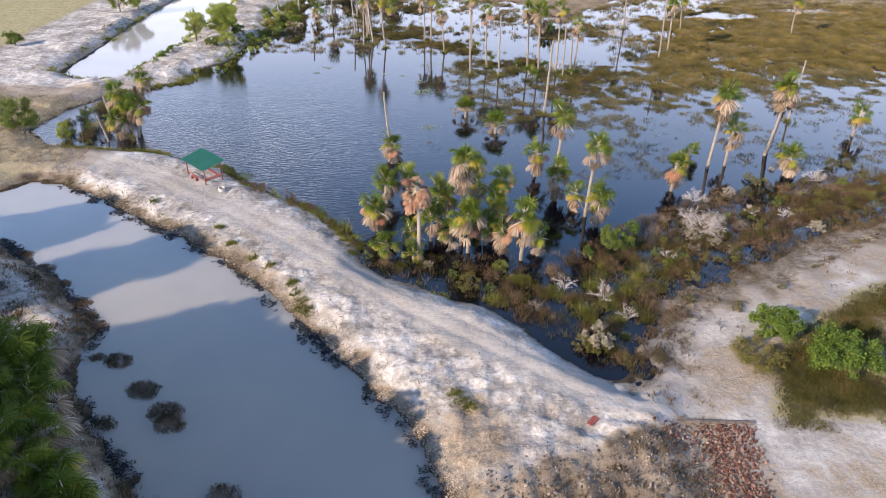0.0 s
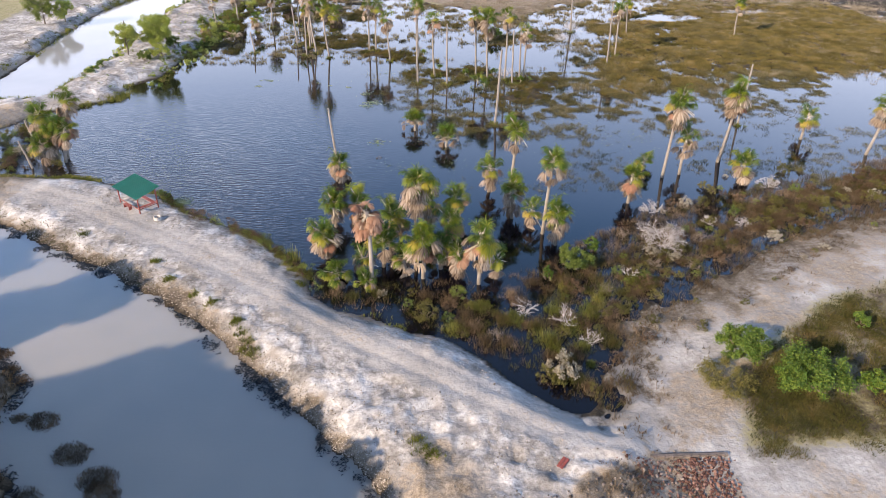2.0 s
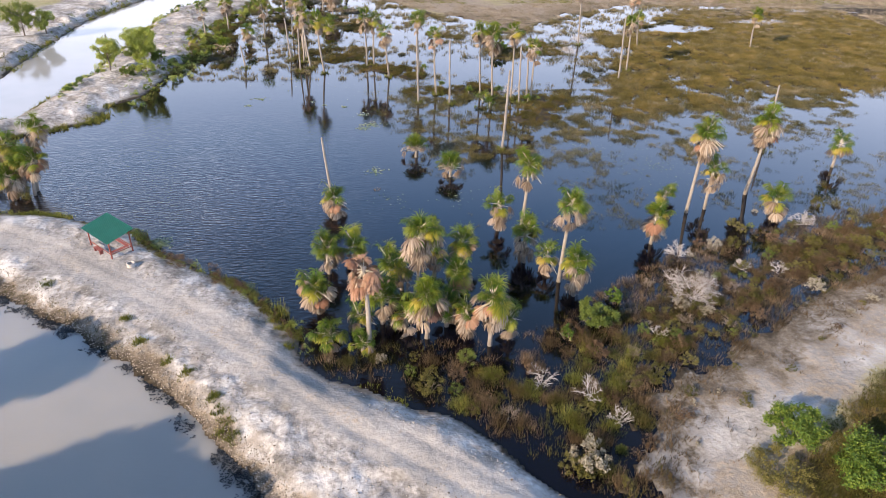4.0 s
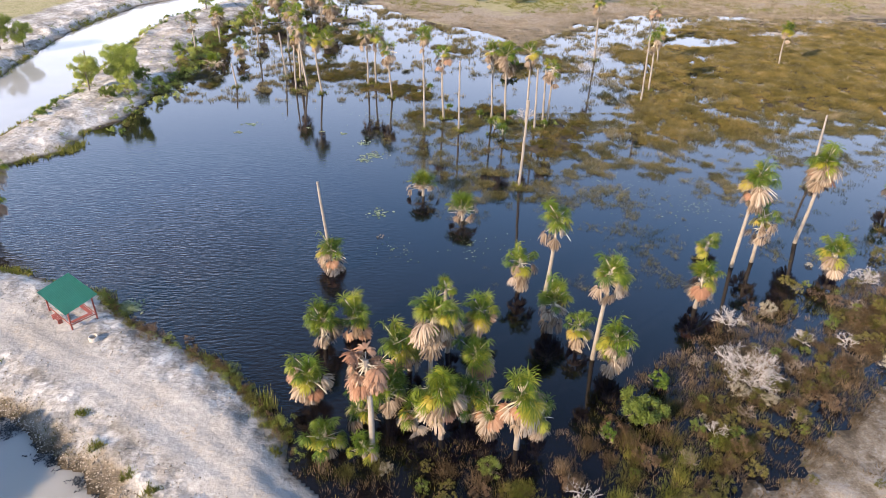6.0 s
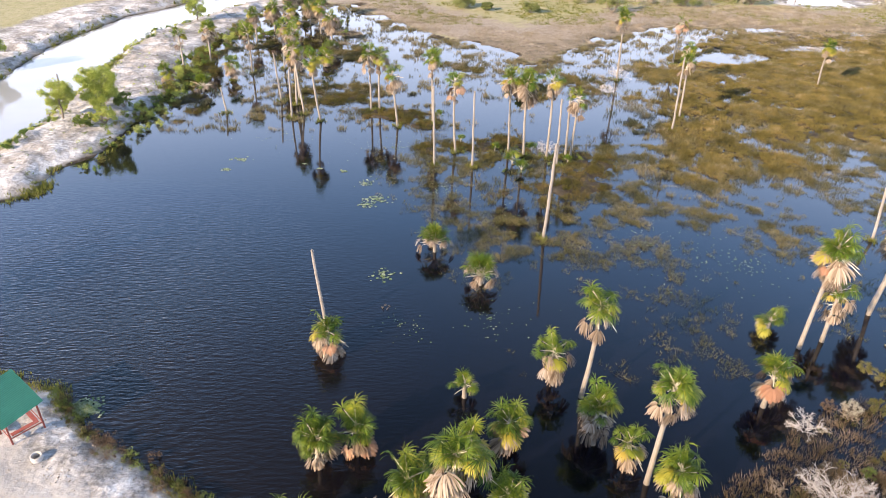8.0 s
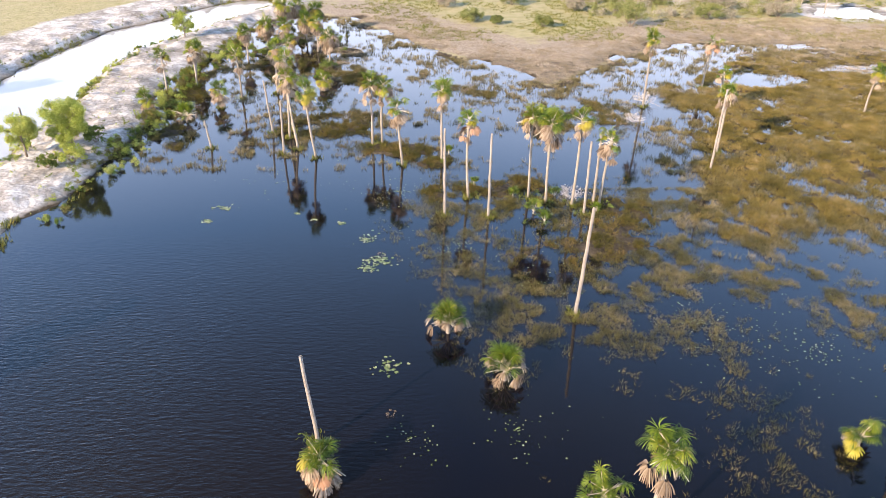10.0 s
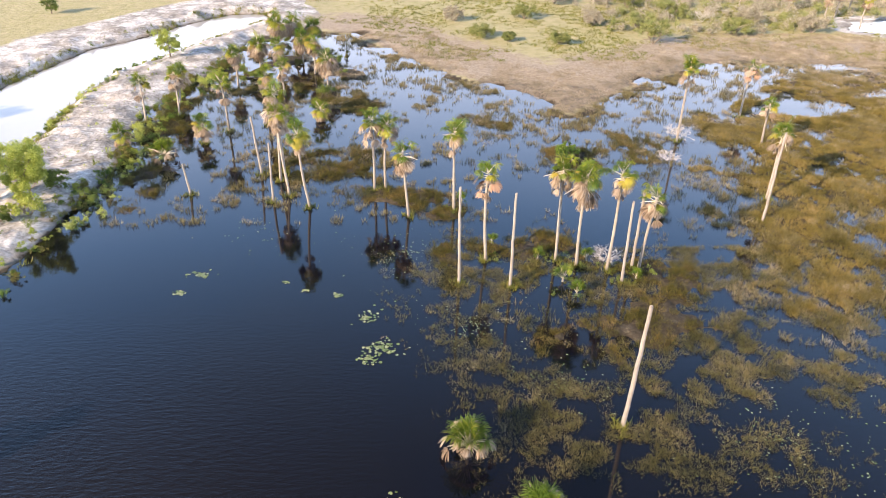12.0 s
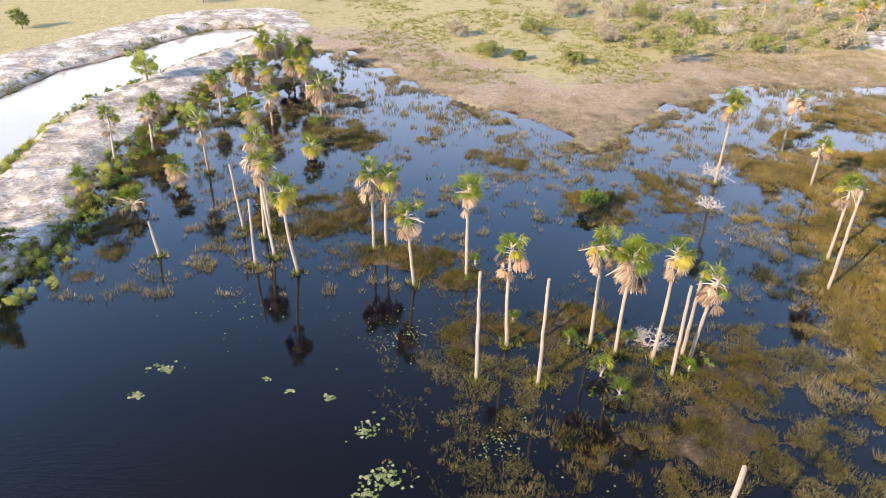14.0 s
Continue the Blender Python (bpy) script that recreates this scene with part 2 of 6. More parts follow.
M_BUSH_GREY = foliage("grey_shrub_leaf", [(0.0, (0.16, 0.15, 0.11)), (0.5, (0.30, 0.28, 0.22)), (1.0, (0.42, 0.40, 0.33))], 0.3, 0.8)


def grass_blades(name, stops, patch):
    """Grass whose tone drifts from patch to patch and from blade to blade."""
    m, t, p = nodes_of(name)
    g = t.nodes.new("ShaderNodeNewGeometry")
    f = calc(t, "ADD", calc(t, "MULTIPLY", g.outputs["Random Per Island"], 0.38),
             calc(t, "ADD", calc(t, "MULTIPLY", noise_tex(t, g.outputs["Position"], patch, 5, 0.7), 2.2), -0.82))
    col = ramp(t, f, stops)
    t.links.new(col, p.inputs["Base Color"])
    p.inputs["Roughness"].default_value, p.inputs["Specular IOR Level"].default_value = 0.7, 0.2
    tr = t.nodes.new("ShaderNodeBsdfTranslucent")
    t.links.new(col, tr.inputs[0])
    mx = t.nodes.new("ShaderNodeMixShader")
    mx.inputs[0].default_value = 0.25
    t.links.new(p.outputs[0], mx.inputs[1])
    t.links.new(tr.outputs[0], mx.inputs[2])
    t.links.new(mx.outputs[0], t.nodes["Material Output"].inputs[0])
    return m


M_MARSH = grass_blades("marsh_grass_blade", [(0.0, (0.018, 0.022, 0.007)), (0.3, (0.052, 0.056, 0.014)), (0.6, (0.108, 0.092, 0.027)), (0.85, (0.165, 0.115, 0.045)), (1.0, (0.27, 0.21, 0.115))], 0.3)
M_FIELD = grass_blades("field_grass_blade", [(0.0, (0.038, 0.037, 0.013)), (0.3, (0.105, 0.093, 0.027)), (0.6, (0.188, 0.15, 0.05)), (0.85, (0.26, 0.195, 0.085)), (1.0, (0.38, 0.31, 0.18))], 0.22)
M_SCRUB = grass_blades("dry_grass_blade", [(0.0, (0.13, 0.112, 0.075)), (0.35, (0.22, 0.192, 0.14)), (0.65, (0.32, 0.278, 0.218)), (1.0, (0.46, 0.41, 0.34))], 0.3)
M_GREENGRASS = grass_blades("green_grass_blade", [(0.0, (0.05, 0.065, 0.014)), (0.5, (0.13, 0.15, 0.03)), (1.0, (0.30, 0.26, 0.09))], 0.5)
M_OLIVEGRASS = grass_blades("olive_grass_blade", [(0.0, (0.028, 0.03, 0.010)), (0.4, (0.062, 0.066, 0.017)), (0.7, (0.108, 0.095, 0.032)), (1.0, (0.18, 0.13, 0.068))], 0.4)
M_SEDGE = grass_blades("sedge_blade", [(0.0, (0.06, 0.055, 0.024)), (0.35, (0.125, 0.112, 0.05)), (0.7, (0.20, 0.172, 0.10)), (1.0, (0.34, 0.29, 0.21))], 0.3)
M_REED = grass_blades("reed_blade", [(0.0, (0.035, 0.036, 0.014)), (0.35, (0.085, 0.083, 0.03)), (0.7, (0.15, 0.132, 0.058)), (1.0, (0.27, 0.23, 0.14))], 0.3)
M_SWAMP = grass_blades("swamp_grass_blade", [(0.0, (0.036, 0.026, 0.015)), (0.4, (0.09, 0.066, 0.038)), (0.7, (0.165, 0.12, 0.077)), (1.0, (0.31, 0.24, 0.18))], 0.35)
M_MARGIN = grass_blades("dark_margin_blade", [(0.0, (0.025, 0.034, 0.046)), (0.5, (0.05, 0.064, 0.08)), (1.0, (0.09, 0.105, 0.12))], 0.5)
M_LILY = foliage("lily_pad", [(0.0, (0.05, 0.09, 0.03)), (0.6, (0.13, 0.18, 0.07)), (1.0, (0.26, 0.29, 0.17))], 0.0, 0.35, 0.05)
M_ROOF = surface("green_sheet_metal", [(0.3, (0.0, 0.14, 0.112)), (0.7, (0.003, 0.19, 0.155))], 0.6, 0.6, 0.1, 0.01)
M_RED = surface("red_painted_timber", [(0.3, (0.17, 0.035, 0.025)), (0.7, (0.30, 0.075, 0.055))], 3.0, 0.6, 0.2)
M_CONC = surface("concrete", [(0.3, (0.30, 0.29, 0.27)), (0.7, (0.52, 0.50, 0.47))], 2.0, 0.9, 0.3)
M_TIMBER = surface("weathered_timber", [(0.3, (0.06, 0.05, 0.045)), (0.7, (0.20, 0.17, 0.15))], 2.5, 0.9, 0.4)
M_STONE = foliage("laterite_stone", [(0.0, (0.045, 0.022, 0.018)), (0.5, (0.11, 0.055, 0.044)), (1.0, (0.24, 0.15, 0.125))], 0.0, 0.9, 0.0)
M_CLOD = foliage("sandy_clod", [(0.0, (0.10, 0.085, 0.07)), (0.5, (0.22, 0.195, 0.165)), (1.0, (0.42, 0.39, 0.35))], 0.0, 0.9, 0.0)
M_STONE_GREY = foliage("grey_brown_stone", [(0.0, (0.045, 0.036, 0.03)), (0.5, (0.11, 0.088, 0.072)), (1.0, (0.26, 0.22, 0.195))], 0.0, 0.9, 0.0)

# ---------------------------------------------------------------- the lie of the land
CHANNEL_EAST = [(9, 10), (5, 30), (3.7, 38.4), (1.0, 43.9), (-3.6, 49.8), (-9.1, 56.3), (-15.6, 63.4), (-24.1, 69.9), (-34.6, 77.0), (-39.9, 80.3), (-43.4, 80.9), (-46.0, 78.0)]
CHANNEL_WEST = [(-62, 70), (-90, 58), (-90, 44), (-62, 56), (-47, 70), (-39.5, 67.2), (-31.3, 60.6), (-24.2, 53.6), (-24.0, 48.5), (-20.7, 43.9), (-14.9, 38.0), (-11, 30), (-8, 10)]
POND_SOUTH = [(-47.5, 91.6), (-43.5, 90.6), (-33.1, 89.6), (-22.7, 85.0), (-18.9, 80.4), (-14.5, 77.7), (-10.3, 74.6), (-7.3, 70.5), (-4.6, 67.6), (-3.9, 64.4), (-1.6, 62.4), (1.2, 61.6), (4.0, 59.1), (6.9, 58.3), (9.5, 55.3),
              (11.9, 52.2), (13.9, 50.4), (15.9, 49.0), (17.2, 48.9), (18.4, 53.0), (21.2, 59.3), (28.0, 63.6), (36.7, 69.0), (49.0, 76.0), (75.0, 84.0), (150.0, 95.0)]
POND_NORTH = [(150, 190), (84, 192), (64, 195), (45, 184.5), (27, 167), (22, 175.5), (10, 187.5), (1, 200), (-8, 214), (-13.5, 216), (-27, 212), (-28.3, 193), (-34.9, 170.6), (-34.8, 162),
              (-32.5, 153), (-33.8, 140), (-34.9, 129), (-38.5, 124), (-37.9, 118), (-41, 115.6), (-46.5, 112), (-50.5, 104), (-51.5, 96)]
CANAL = [(-60, 121), (-61, 151), (-61, 179), (-58.6, 189.5), (-55, 202), (-49, 210.5), (-43.7, 220), (-36, 231), (-28, 232.5), (-26.5, 228), (-31.6, 218), (-35.7, 208.7), (-40.6, 199), (-45.6, 188),
         (-47.3, 176.7), (-46.6, 160), (-47.2, 135.3), (-50.3, 118.4), (-56, 118)]
POOL = [(100, 219), (106, 215), (116, 216), (122, 222), (117, 229), (106, 228)]
CHANNEL, POND = CHANNEL_EAST + CHANNEL_WEST, POND_SOUTH + POND_NORTH
FIELD = [(33.5, 117), (41, 114.5), (58, 122), (75, 127), (150, 132), (150, 198), (84, 191), (66, 190), (56, 177), (45, 166), (39, 152), (34.5, 138)]
DYKE_TRACK = [(19.5, 45.2), (13, 47.5), (7, 52), (1, 56.5), (-6, 63), (-13, 69.2), (-21, 75.2), (-30, 81.5), (-40, 86)]
ROAD = [(16, 36), (21, 45), (23.5, 54), (30, 60), (40, 66.5), (52, 71), (80, 78), (130, 86)]


def lattice(ix, iy, seed):
    h = np.sin(ix * 127.1 + iy * 311.7 + seed * 74.7) * 43758.5453
    return h - np.floor(h)


def vnoise(x, y, size, seed=0):
    """Smooth value noise, 0 to 1, with features of about that size in metres."""
    x, y = np.asarray(x, float) / size, np.asarray(y, float) / size
    ix, iy = np.floor(x), np.floor(y)
    fx, fy = x - ix, y - iy
    fx, fy = fx * fx * (3 - 2 * fx), fy * fy * (3 - 2 * fy)
    a, b = lattice(ix, iy, seed), lattice(ix + 1, iy, seed)
    c, d = lattice(ix, iy + 1, seed), lattice(ix + 1, iy + 1, seed)
    return (a * (1 - fx) + b * fx) * (1 - fy) + (c * (1 - fx) + d * fx) * fy


def fbm(x, y, size, seed=0, octaves=4):
    out, amp, total = 0.0, 1.0, 0.0
    for k in range(octaves):
        out = out + amp * vnoise(x + 17.3 * k, y - 9.1 * k, size / 2**k, seed + k)
        total, amp = total + amp, amp * 0.5
    return out / total


def line_distance(x, y, pts, closed=False):
    best = np.full(np.shape(x), 1e9)
    for (ax, ay), (bx, by) in zip(pts, pts[1:] + (pts[:1] if closed else [])):
        dx, dy = bx - ax, by - ay
        t = np.clip(((x - ax) * dx + (y - ay) * dy) / (dx * dx + dy * dy), 0, 1)
        best = np.minimum(best, np.hypot(x - ax - t * dx, y - ay - t * dy))
    return best


def outside(x, y, poly):
    """Distance to a closed outline: positive outside, negative within."""
    d, within = line_distance(x, y, poly, True), np.zeros(np.shape(x), bool)
    for (ax, ay), (bx, by) in zip(poly, poly[1:] + poly[:1]):
        if ay != by:
            within ^= ((ay > y) != (by > y)) & (x < (bx - ax) * (y - ay) / (by - ay) + ax)
    return np.where(within, -d, d)


def step(a, b, v):
    t = np.clip((v - a) / (b - a), 0, 1)
    return t * t * (3 - 2 * t)


def mound(x, y, cx, cy, rx, ry, turn=0.0):
    c, s = math.cos(radians(turn)), math.sin(radians(turn))
    u, v = (x - cx) * c + (y - cy) * s, -(x - cx) * s + (y - cy) * c
    return np.clip(1.35 - np.hypot(u / rx, v / ry), 0, 1)


# mats of marsh plants: centre, half sizes, turn
MATS = [(14, 131, 6.5, 5, 0), (21.5, 119, 7.5, 8, 30), (27, 123, 5, 9, 10), (1, 142.5, 9, 3.6, -10), (-8, 152, 8, 6, 20), (7, 138, 4, 2.6, 0), (-12.5, 152, 3.5, 6, 0), (-14, 192, 13, 16, 0),
        (-6, 177, 6, 11, 20), (15, 164, 4, 5, 0), (24, 153, 7, 4, 0), (-30.5, 163, 2.6, 18, 5), (-27, 144, 2, 2, 0), (33, 153, 3, 9, 0), (10, 152, 2.5, 2, 0), (6, 128.5, 2, 3, 0)]
THICKET = [(-3.0, 64.0), (2, 62.5), (8, 58.6), (13, 52.5), (18, 48.5), (19.8, 52), (22.4, 59), (30, 64.5), (40, 71), (60, 79.5), (90, 87), (90, 96), (62, 90), (44, 83), (31, 78), (22, 72), (12, 64.5), (2, 66)]


def marsh_amount(x, y):
    m = np.zeros(np.shape(x))
    for cx, cy, rx, ry, turn in MATS:
        m = np.maximum(m, mound(x, y, cx, cy, rx * 1.15, ry * 1.15, turn) * 1.25)
    ragged = (fbm(x, y, 11, 15) - 0.5) * 9 + (fbm(x, y, 3.5, 16) - 0.5) * 5
    m = np.maximum(m, step(4.0, -9.0, outside(x, y, FIELD) + ragged) * (1.3 + 0.5 * step(58, 72, x) * step(124, 140, y)))
    m = m + (fbm(x, y, 4.5, 17) - 0.52) * 1.9 * step(0.02, 0.25, m) * step(1.6, 0.7, m) + (fbm(x, y, 1.6, 18, 2) - 0.5) * 0.8 * step(0.1, 0.5, m)
    m = np.maximum(m, step(1.5, -2.5, outside(x, y, THICKET)) * (0.45 + 0.5 * step(22, 34, x)))
    far = (step(160, 185, y) * 0.55 + step(146, 160, y) * 0.25) * (1 - 0.6 * step(-12, 0, x))
    m = np.maximum(m, far)
    creek = line_distance(x, y, [(29.7, 108), (30.5, 116), (31.6, 124), (30.8, 131), (34.2, 145), (42, 158)])
    m = m * (0.15 + 0.85 * step(0.4, 1.8, creek + 1.2 * (fbm(x, y, 3, 5) - 0.5)))
    for cx, cy, rx, ry in ((64.5, 170.5, 8.0, 4.0), (86.0, 177.0, 9.0, 3.0)):
        m = m * (1 - 0.85 * np.clip(mound(x, y, cx, cy, rx, ry, 5) * 1.6 + (fbm(x, y, 4, 38) - 0.5) * 1.2, 0, 1))
    open_lane = line_distance(x, y, [(12, 148), (4, 160), (4, 178), (-1, 196), (-8, 210)])
    m = m * (0.25 + 0.75 * step(2.0, 7.5, open_lane))
    return np.clip(m, 0, 1.7)


def ground_height(x, y):
    x, y = np.asarray(x, float), np.asarray(y, float)
    wob = (fbm(x, y, 6.0, 2) - 0.5) * (3.0 + 22.0 * step(158, 172, y) * step(-22, -8, x)) + (vnoise(x, y, 1.1, 8) - 0.5) * 0.8
    d_ch, d_po, d_ca = outside(x, y, CHANNEL) + wob * (0.5 + 0.5 * (x < -12) * (y < 68)), outside(x, y, POND) + wob * 0.45 + ((vnoise(x, y, 1.9, 36) - 0.5) * 2.6 + (vnoise(x, y, 0.8, 37) - 0.5) * 1.0) * step(13, 17, x) * step(70, 62, y), outside(x, y, CANAL) + wob * 0.6
    # how high the land stands: the dyke falls off towards its west end
    crest = 0.75 + 0.35 * step(72, 52, y) + (fbm(x, y, 9, 3) - 0.5) * 0.5
    crest = np.where(y > 104, 0.9 + (fbm(x, y, 8, 4) - 0.5) * 0.6, crest)
    east = step(16.5, 21.0, x + 2.2 * (fbm(x, y, 4, 7) - 0.5))
    crest = crest + (0.42 + (fbm(x, y, 14, 6) - 0.5) * 0.4 - crest) * east
    crest = np.where(y > 166, 0.95 - 0.65 * step(-27, -12, x + 4 * (fbm(x, y, 5, 9) - 0.5)), crest)
    rise_ch = np.where(d_ch > 0, step(-0.6, 2.6, d_ch), 0)
    rise_po = np.where(d_po > 0, step(-0.4, 3.2, d_po) + (step(-0.4, 9.0, d_po) - step(-0.4, 3.2, d_po)) * east, 0)
    rise_ca = np.where(d_ca > 0, step(-0.4, 3.0, d_ca), 0)
    land = crest * np.minimum(np.minimum(rise_ch, rise_po), rise_ca)
    dyke = (y < 92) * (x > -48) * (1 - east)
    mid = line_distance(x, y, DYKE_TRACK)
    heaped = np.abs(fbm(x, y, 3.4, 11, 4) - 0.5) * 0.5 - 0.06 - np.abs(vnoise(x, y, 1.3, 14) - 0.5) * 0.42 + 0.10 + (vnoise(x, y, 0.7, 19) - 0.5) * 0.34
    lumps = heaped * dyke * step(0.9, 2.4, mid) * (0.8 + 0.35 * step(-4, 10, x))
    rut = np.exp(-(((mid - 0.85) / 0.28) ** 2))
    lumps = lumps - 0.10 * rut * dyke
    lumps = lumps + ((fbm(x, y, 2.5, 12, 3) - 0.5) * 1.0 + np.abs(fbm(x, y, 3.5, 26, 3) - 0.5) * 1.6) * step(6, 2, np.abs(d_ca - 4.5)) + (fbm(x, y, 1.6, 13, 3) - 0.5) * 0.16
    land = land + lumps * np.minimum(1, land)
    bed_po = -np.minimum(1.2, 0.15 + 0.35 * -d_po)
    m = marsh_amount(x, y)
    hum = -0.46 + 0.46 * m + (fbm(x, y, 3.4, 21) - 0.5) * 1.15 * np.minimum(m, 0.9) + (vnoise(x, y, 0.8, 22) - 0.5) * 0.12
    bed_po = np.where(m > 0.02, np.maximum(bed_po, np.minimum(hum, 0.16)), bed_po)
    h = np.where(d_po < 0, bed_po, land)
    h = np.where(d_ch < 0, -np.minimum(1.4, 0.1 - 0.4 * d_ch), h)
    h = np.where(d_ca < 0, -np.minimum(1.4, 0.1 - 0.4 * d_ca), h)
    d_pool = outside(x, y, POOL)
    h = np.where(d_pool < 0, -0.3, h)
    far = step(300, 1500, np.hypot(x, y - 120))
    return h + far * 2.0 * fbm(x, y, 400, 31)


def ground_cover(x, y):
    """Shares of green grass, dry scrub and wet mud on the sand."""
    d_ch, d_po, d_ca = outside(x, y, CHANNEL), outside(x, y, POND), outside(x, y, CANAL)
    road = line_distance(x, y, ROAD)
    n = fbm(x, y, 10, 41)
    bank = np.maximum(step(17, 13, d_ca) * (y > 112) * (x < -20), step(12.5, 10.5, d_ca) * (y > 104))
    dyke = ((d_ch > 0) & (y < 100)) * step(20.5, 17.0, x + 2.5 * (n - 0.5)) * step(21, 17, d_ch) * step(-46, -38, x)
    track = step(6.5, 3.0, road + 3 * (n - 0.5)) * (x > 14)
    apron = step(46.5, 43.5, y + 2 * (n - 0.5)) * (x > 14)
    sand = np.maximum.reduce([bank * 1.0, dyke * 1.0, track, apron])
    west_bank = (x < 0) & (d_ch > 0) & (y < 0.75 * (-x) + 35)
    sand = np.where(west_bank, 0.75, sand)
    sand = np.maximum(sand, mound(x, y, 92, 257, 28, 4, 8) * 1.5)
    sand = np.maximum(sand, step(5, 2, outside(x, y, POOL)))
    green = np.clip(1 - sand, 0, 1)
    brown = np.where(x > 19, np.clip(fbm(x, y, 5, 43) * 2.8 - 0.95, 0, 0.6), 0.0) * (y < 90)
    brown = np.maximum(brown, np.where((x > 25) & (y < 66), 0.42 * green, 0))
    brown = np.maximum(brown, 0.30 * step(1.9, 0.7, line_distance(x, y, DYKE_TRACK)))
    north_scrub = step(-1, 3, d_po) * (y > 160) * step(-24, -6, x + 14 * (n - 0.5)) * step(24, 12, d_po + 6 * (n - 0.5))
    brown = np.maximum(brown, north_scrub)
    brown = np.maximum(brown, step(70, 84, y) * (x < -38) * (y < 112) * 0.55)
    brown = np.maximum(brown, (x > 18) * step(11, 0, d_po + 7 * (n - 0.5)) * (y < 100) * 0.72 * step(50, 59, y))
    brown = np.where(d_po < 0.3, np.clip(marsh_amount(x, y), 0, 1) * 0.8, brown)
    brown = np.maximum(brown, step(0.8, -0.6, y + 4.5 * (fbm(x, y, 3.5, 44) - 0.5) - np.minimum(44.4, 39.8 + np.maximum(0, x - 8) * 0.16 + np.maximum(0, x - 13) * 0.7)) * (x > 5) * (x < 22.5) * 0.7)
    rim = step(2.3, 0.4, d_ch + 2.2 * (fbm(x, y, 2.2, 48) - 0.5)) * (d_ch > 0) * (x > -46) * (y < 92)
    brown = np.maximum(brown, rim * 0.85 * (y > 30))
    foot = mound(x, y, 5.4, 41.4, 3.4, 3.0) + 0.8 * mound(x, y, 5.3, 45.4, 1.8, 1.3, 40) + (fbm(x, y, 1.8, 49) - 0.5) * 0.9
    brown = np.maximum(brown, np.clip(foot, 0, 1) * 0.75 * (y < 50) * (x < 12) * (d_ch > 0))
    brown = np.maximum(brown, step(2.0, 0.5, d_ca + 1.4 * (fbm(x, y, 2.5, 50) - 0.5)) * 0.6 * (y > 112))
    path = np.exp(-((outside(x, y, CANAL) - outside(x, y, POND)) / 1.6) ** 2) * (y > 118) * (x < -24) * (d_ca < 9)
    brown = np.maximum(brown, path * 0.42)
    brown = np.maximum(brown, step(0.46, 0.64, fbm(x, y, 5, 66)) * 0.25 * (y > 112) * step(12, 9, d_ca) * (d_ca > 1))
    h = ground_height(x, y)
    wet = np.maximum(step(0.10, -0.05, h) * 0.9, np.where(d_po < 0.2, 0.72, 0))
    wet = np.where(west_bank, 0.05 + 0.3 * n, wet)
    toe = step(0.6, -0.8, y + 4.5 * (fbm(x, y, 3.5, 44) - 0.5) - np.minimum(44.4, 39.8 + np.maximum(0, x - 8) * 0.16 + np.maximum(0, x - 13) * 0.7)) * (x > 5) * step(24.6, 23.6, x)
    wet = np.maximum(wet, toe * (0.2 + 0.4 * fbm(x, y, 1.6, 54)))
    wet = np.maximum(wet, (x > 25) * (y < 68) * green * (0.34 + 0.42 * fbm(x, y, 3, 56)))
    wet = np.maximum(wet, mound(x, y, 18.2, 47.2, 1.3, 1.8, 20) * 0.3)
    edge = np.maximum(step(0.5, 0.08, h) * 0.5, rim * (0.38 + 0.34 * fbm(x, y, 0.9, 68))) * (d_ch > 0)
    wet = np.maximum(wet, edge)
    return green, brown, np.where((d_ch < 0) | (d_ca < 0), 1.0, wet)


def graded(lo, hi, cell_of, reach):
    out = [lo]
    while out[-1] < hi:
        out.append(out[-1] + cell_of(out[-1]))
    near, far, s = [], [], 2.0
    while s < reach:
        near.insert(0, lo - s), far.append(out[-1] + s)
        s *= 1.6
    return np.array(near + out + far)


def build_ground():
    xs = graded(-66, 100, lambda v: 0.3 if -32 < v < 26 else (0.45 if -50 < v < 46 else 0.6 if v < -40 else 0.8), 3800)
    ys = graded(2, 262, lambda v: 0.9 if v < 31 else 0.3 if v < 66 else 0.42 if v < 100 else (0.55 if v < 170 else 0.9), 3800)
    gx, gy = np.meshgrid(xs, ys)
    x, y = gx.ravel(), gy.ravel()
    z = ground_height(x, y)
    g, b, w = ground_cover(x, y)
    nx, ny = len(xs), len(ys)
    i = (np.arange(ny - 1)[:, None] * nx + np.arange(nx - 1)).ravel()
    quads = np.stack([i, i + 1, i + nx + 1, i + nx], 1)
    me = bpy.data.meshes.new("ground")
    me.from_pydata(np.stack([x, y, z], 1).tolist(), [], quads.tolist())
    col = me.color_attributes.new("cover", "FLOAT_COLOR", "POINT")
    col.data.foreach_set("color", np.stack([g, b, w, np.clip(0.2 + 0.8 * step(1.6, 3.0, line_distance(x, y, DYKE_TRACK) + 1.4 * (fbm(x, y, 2.5, 59) - 0.5)) - 0.6 * step(17, 20, x) * (y < 100), 0, 1)], 1).astype(np.float32).ravel())
    me.polygons.foreach_set("use_smooth", [True] * len(me.polygons))
    me.materials.append(M_GROUND)
    return tagged(new("ground", me), "pale quartz sand and grassy wetland ground", "ground", "", "structure")


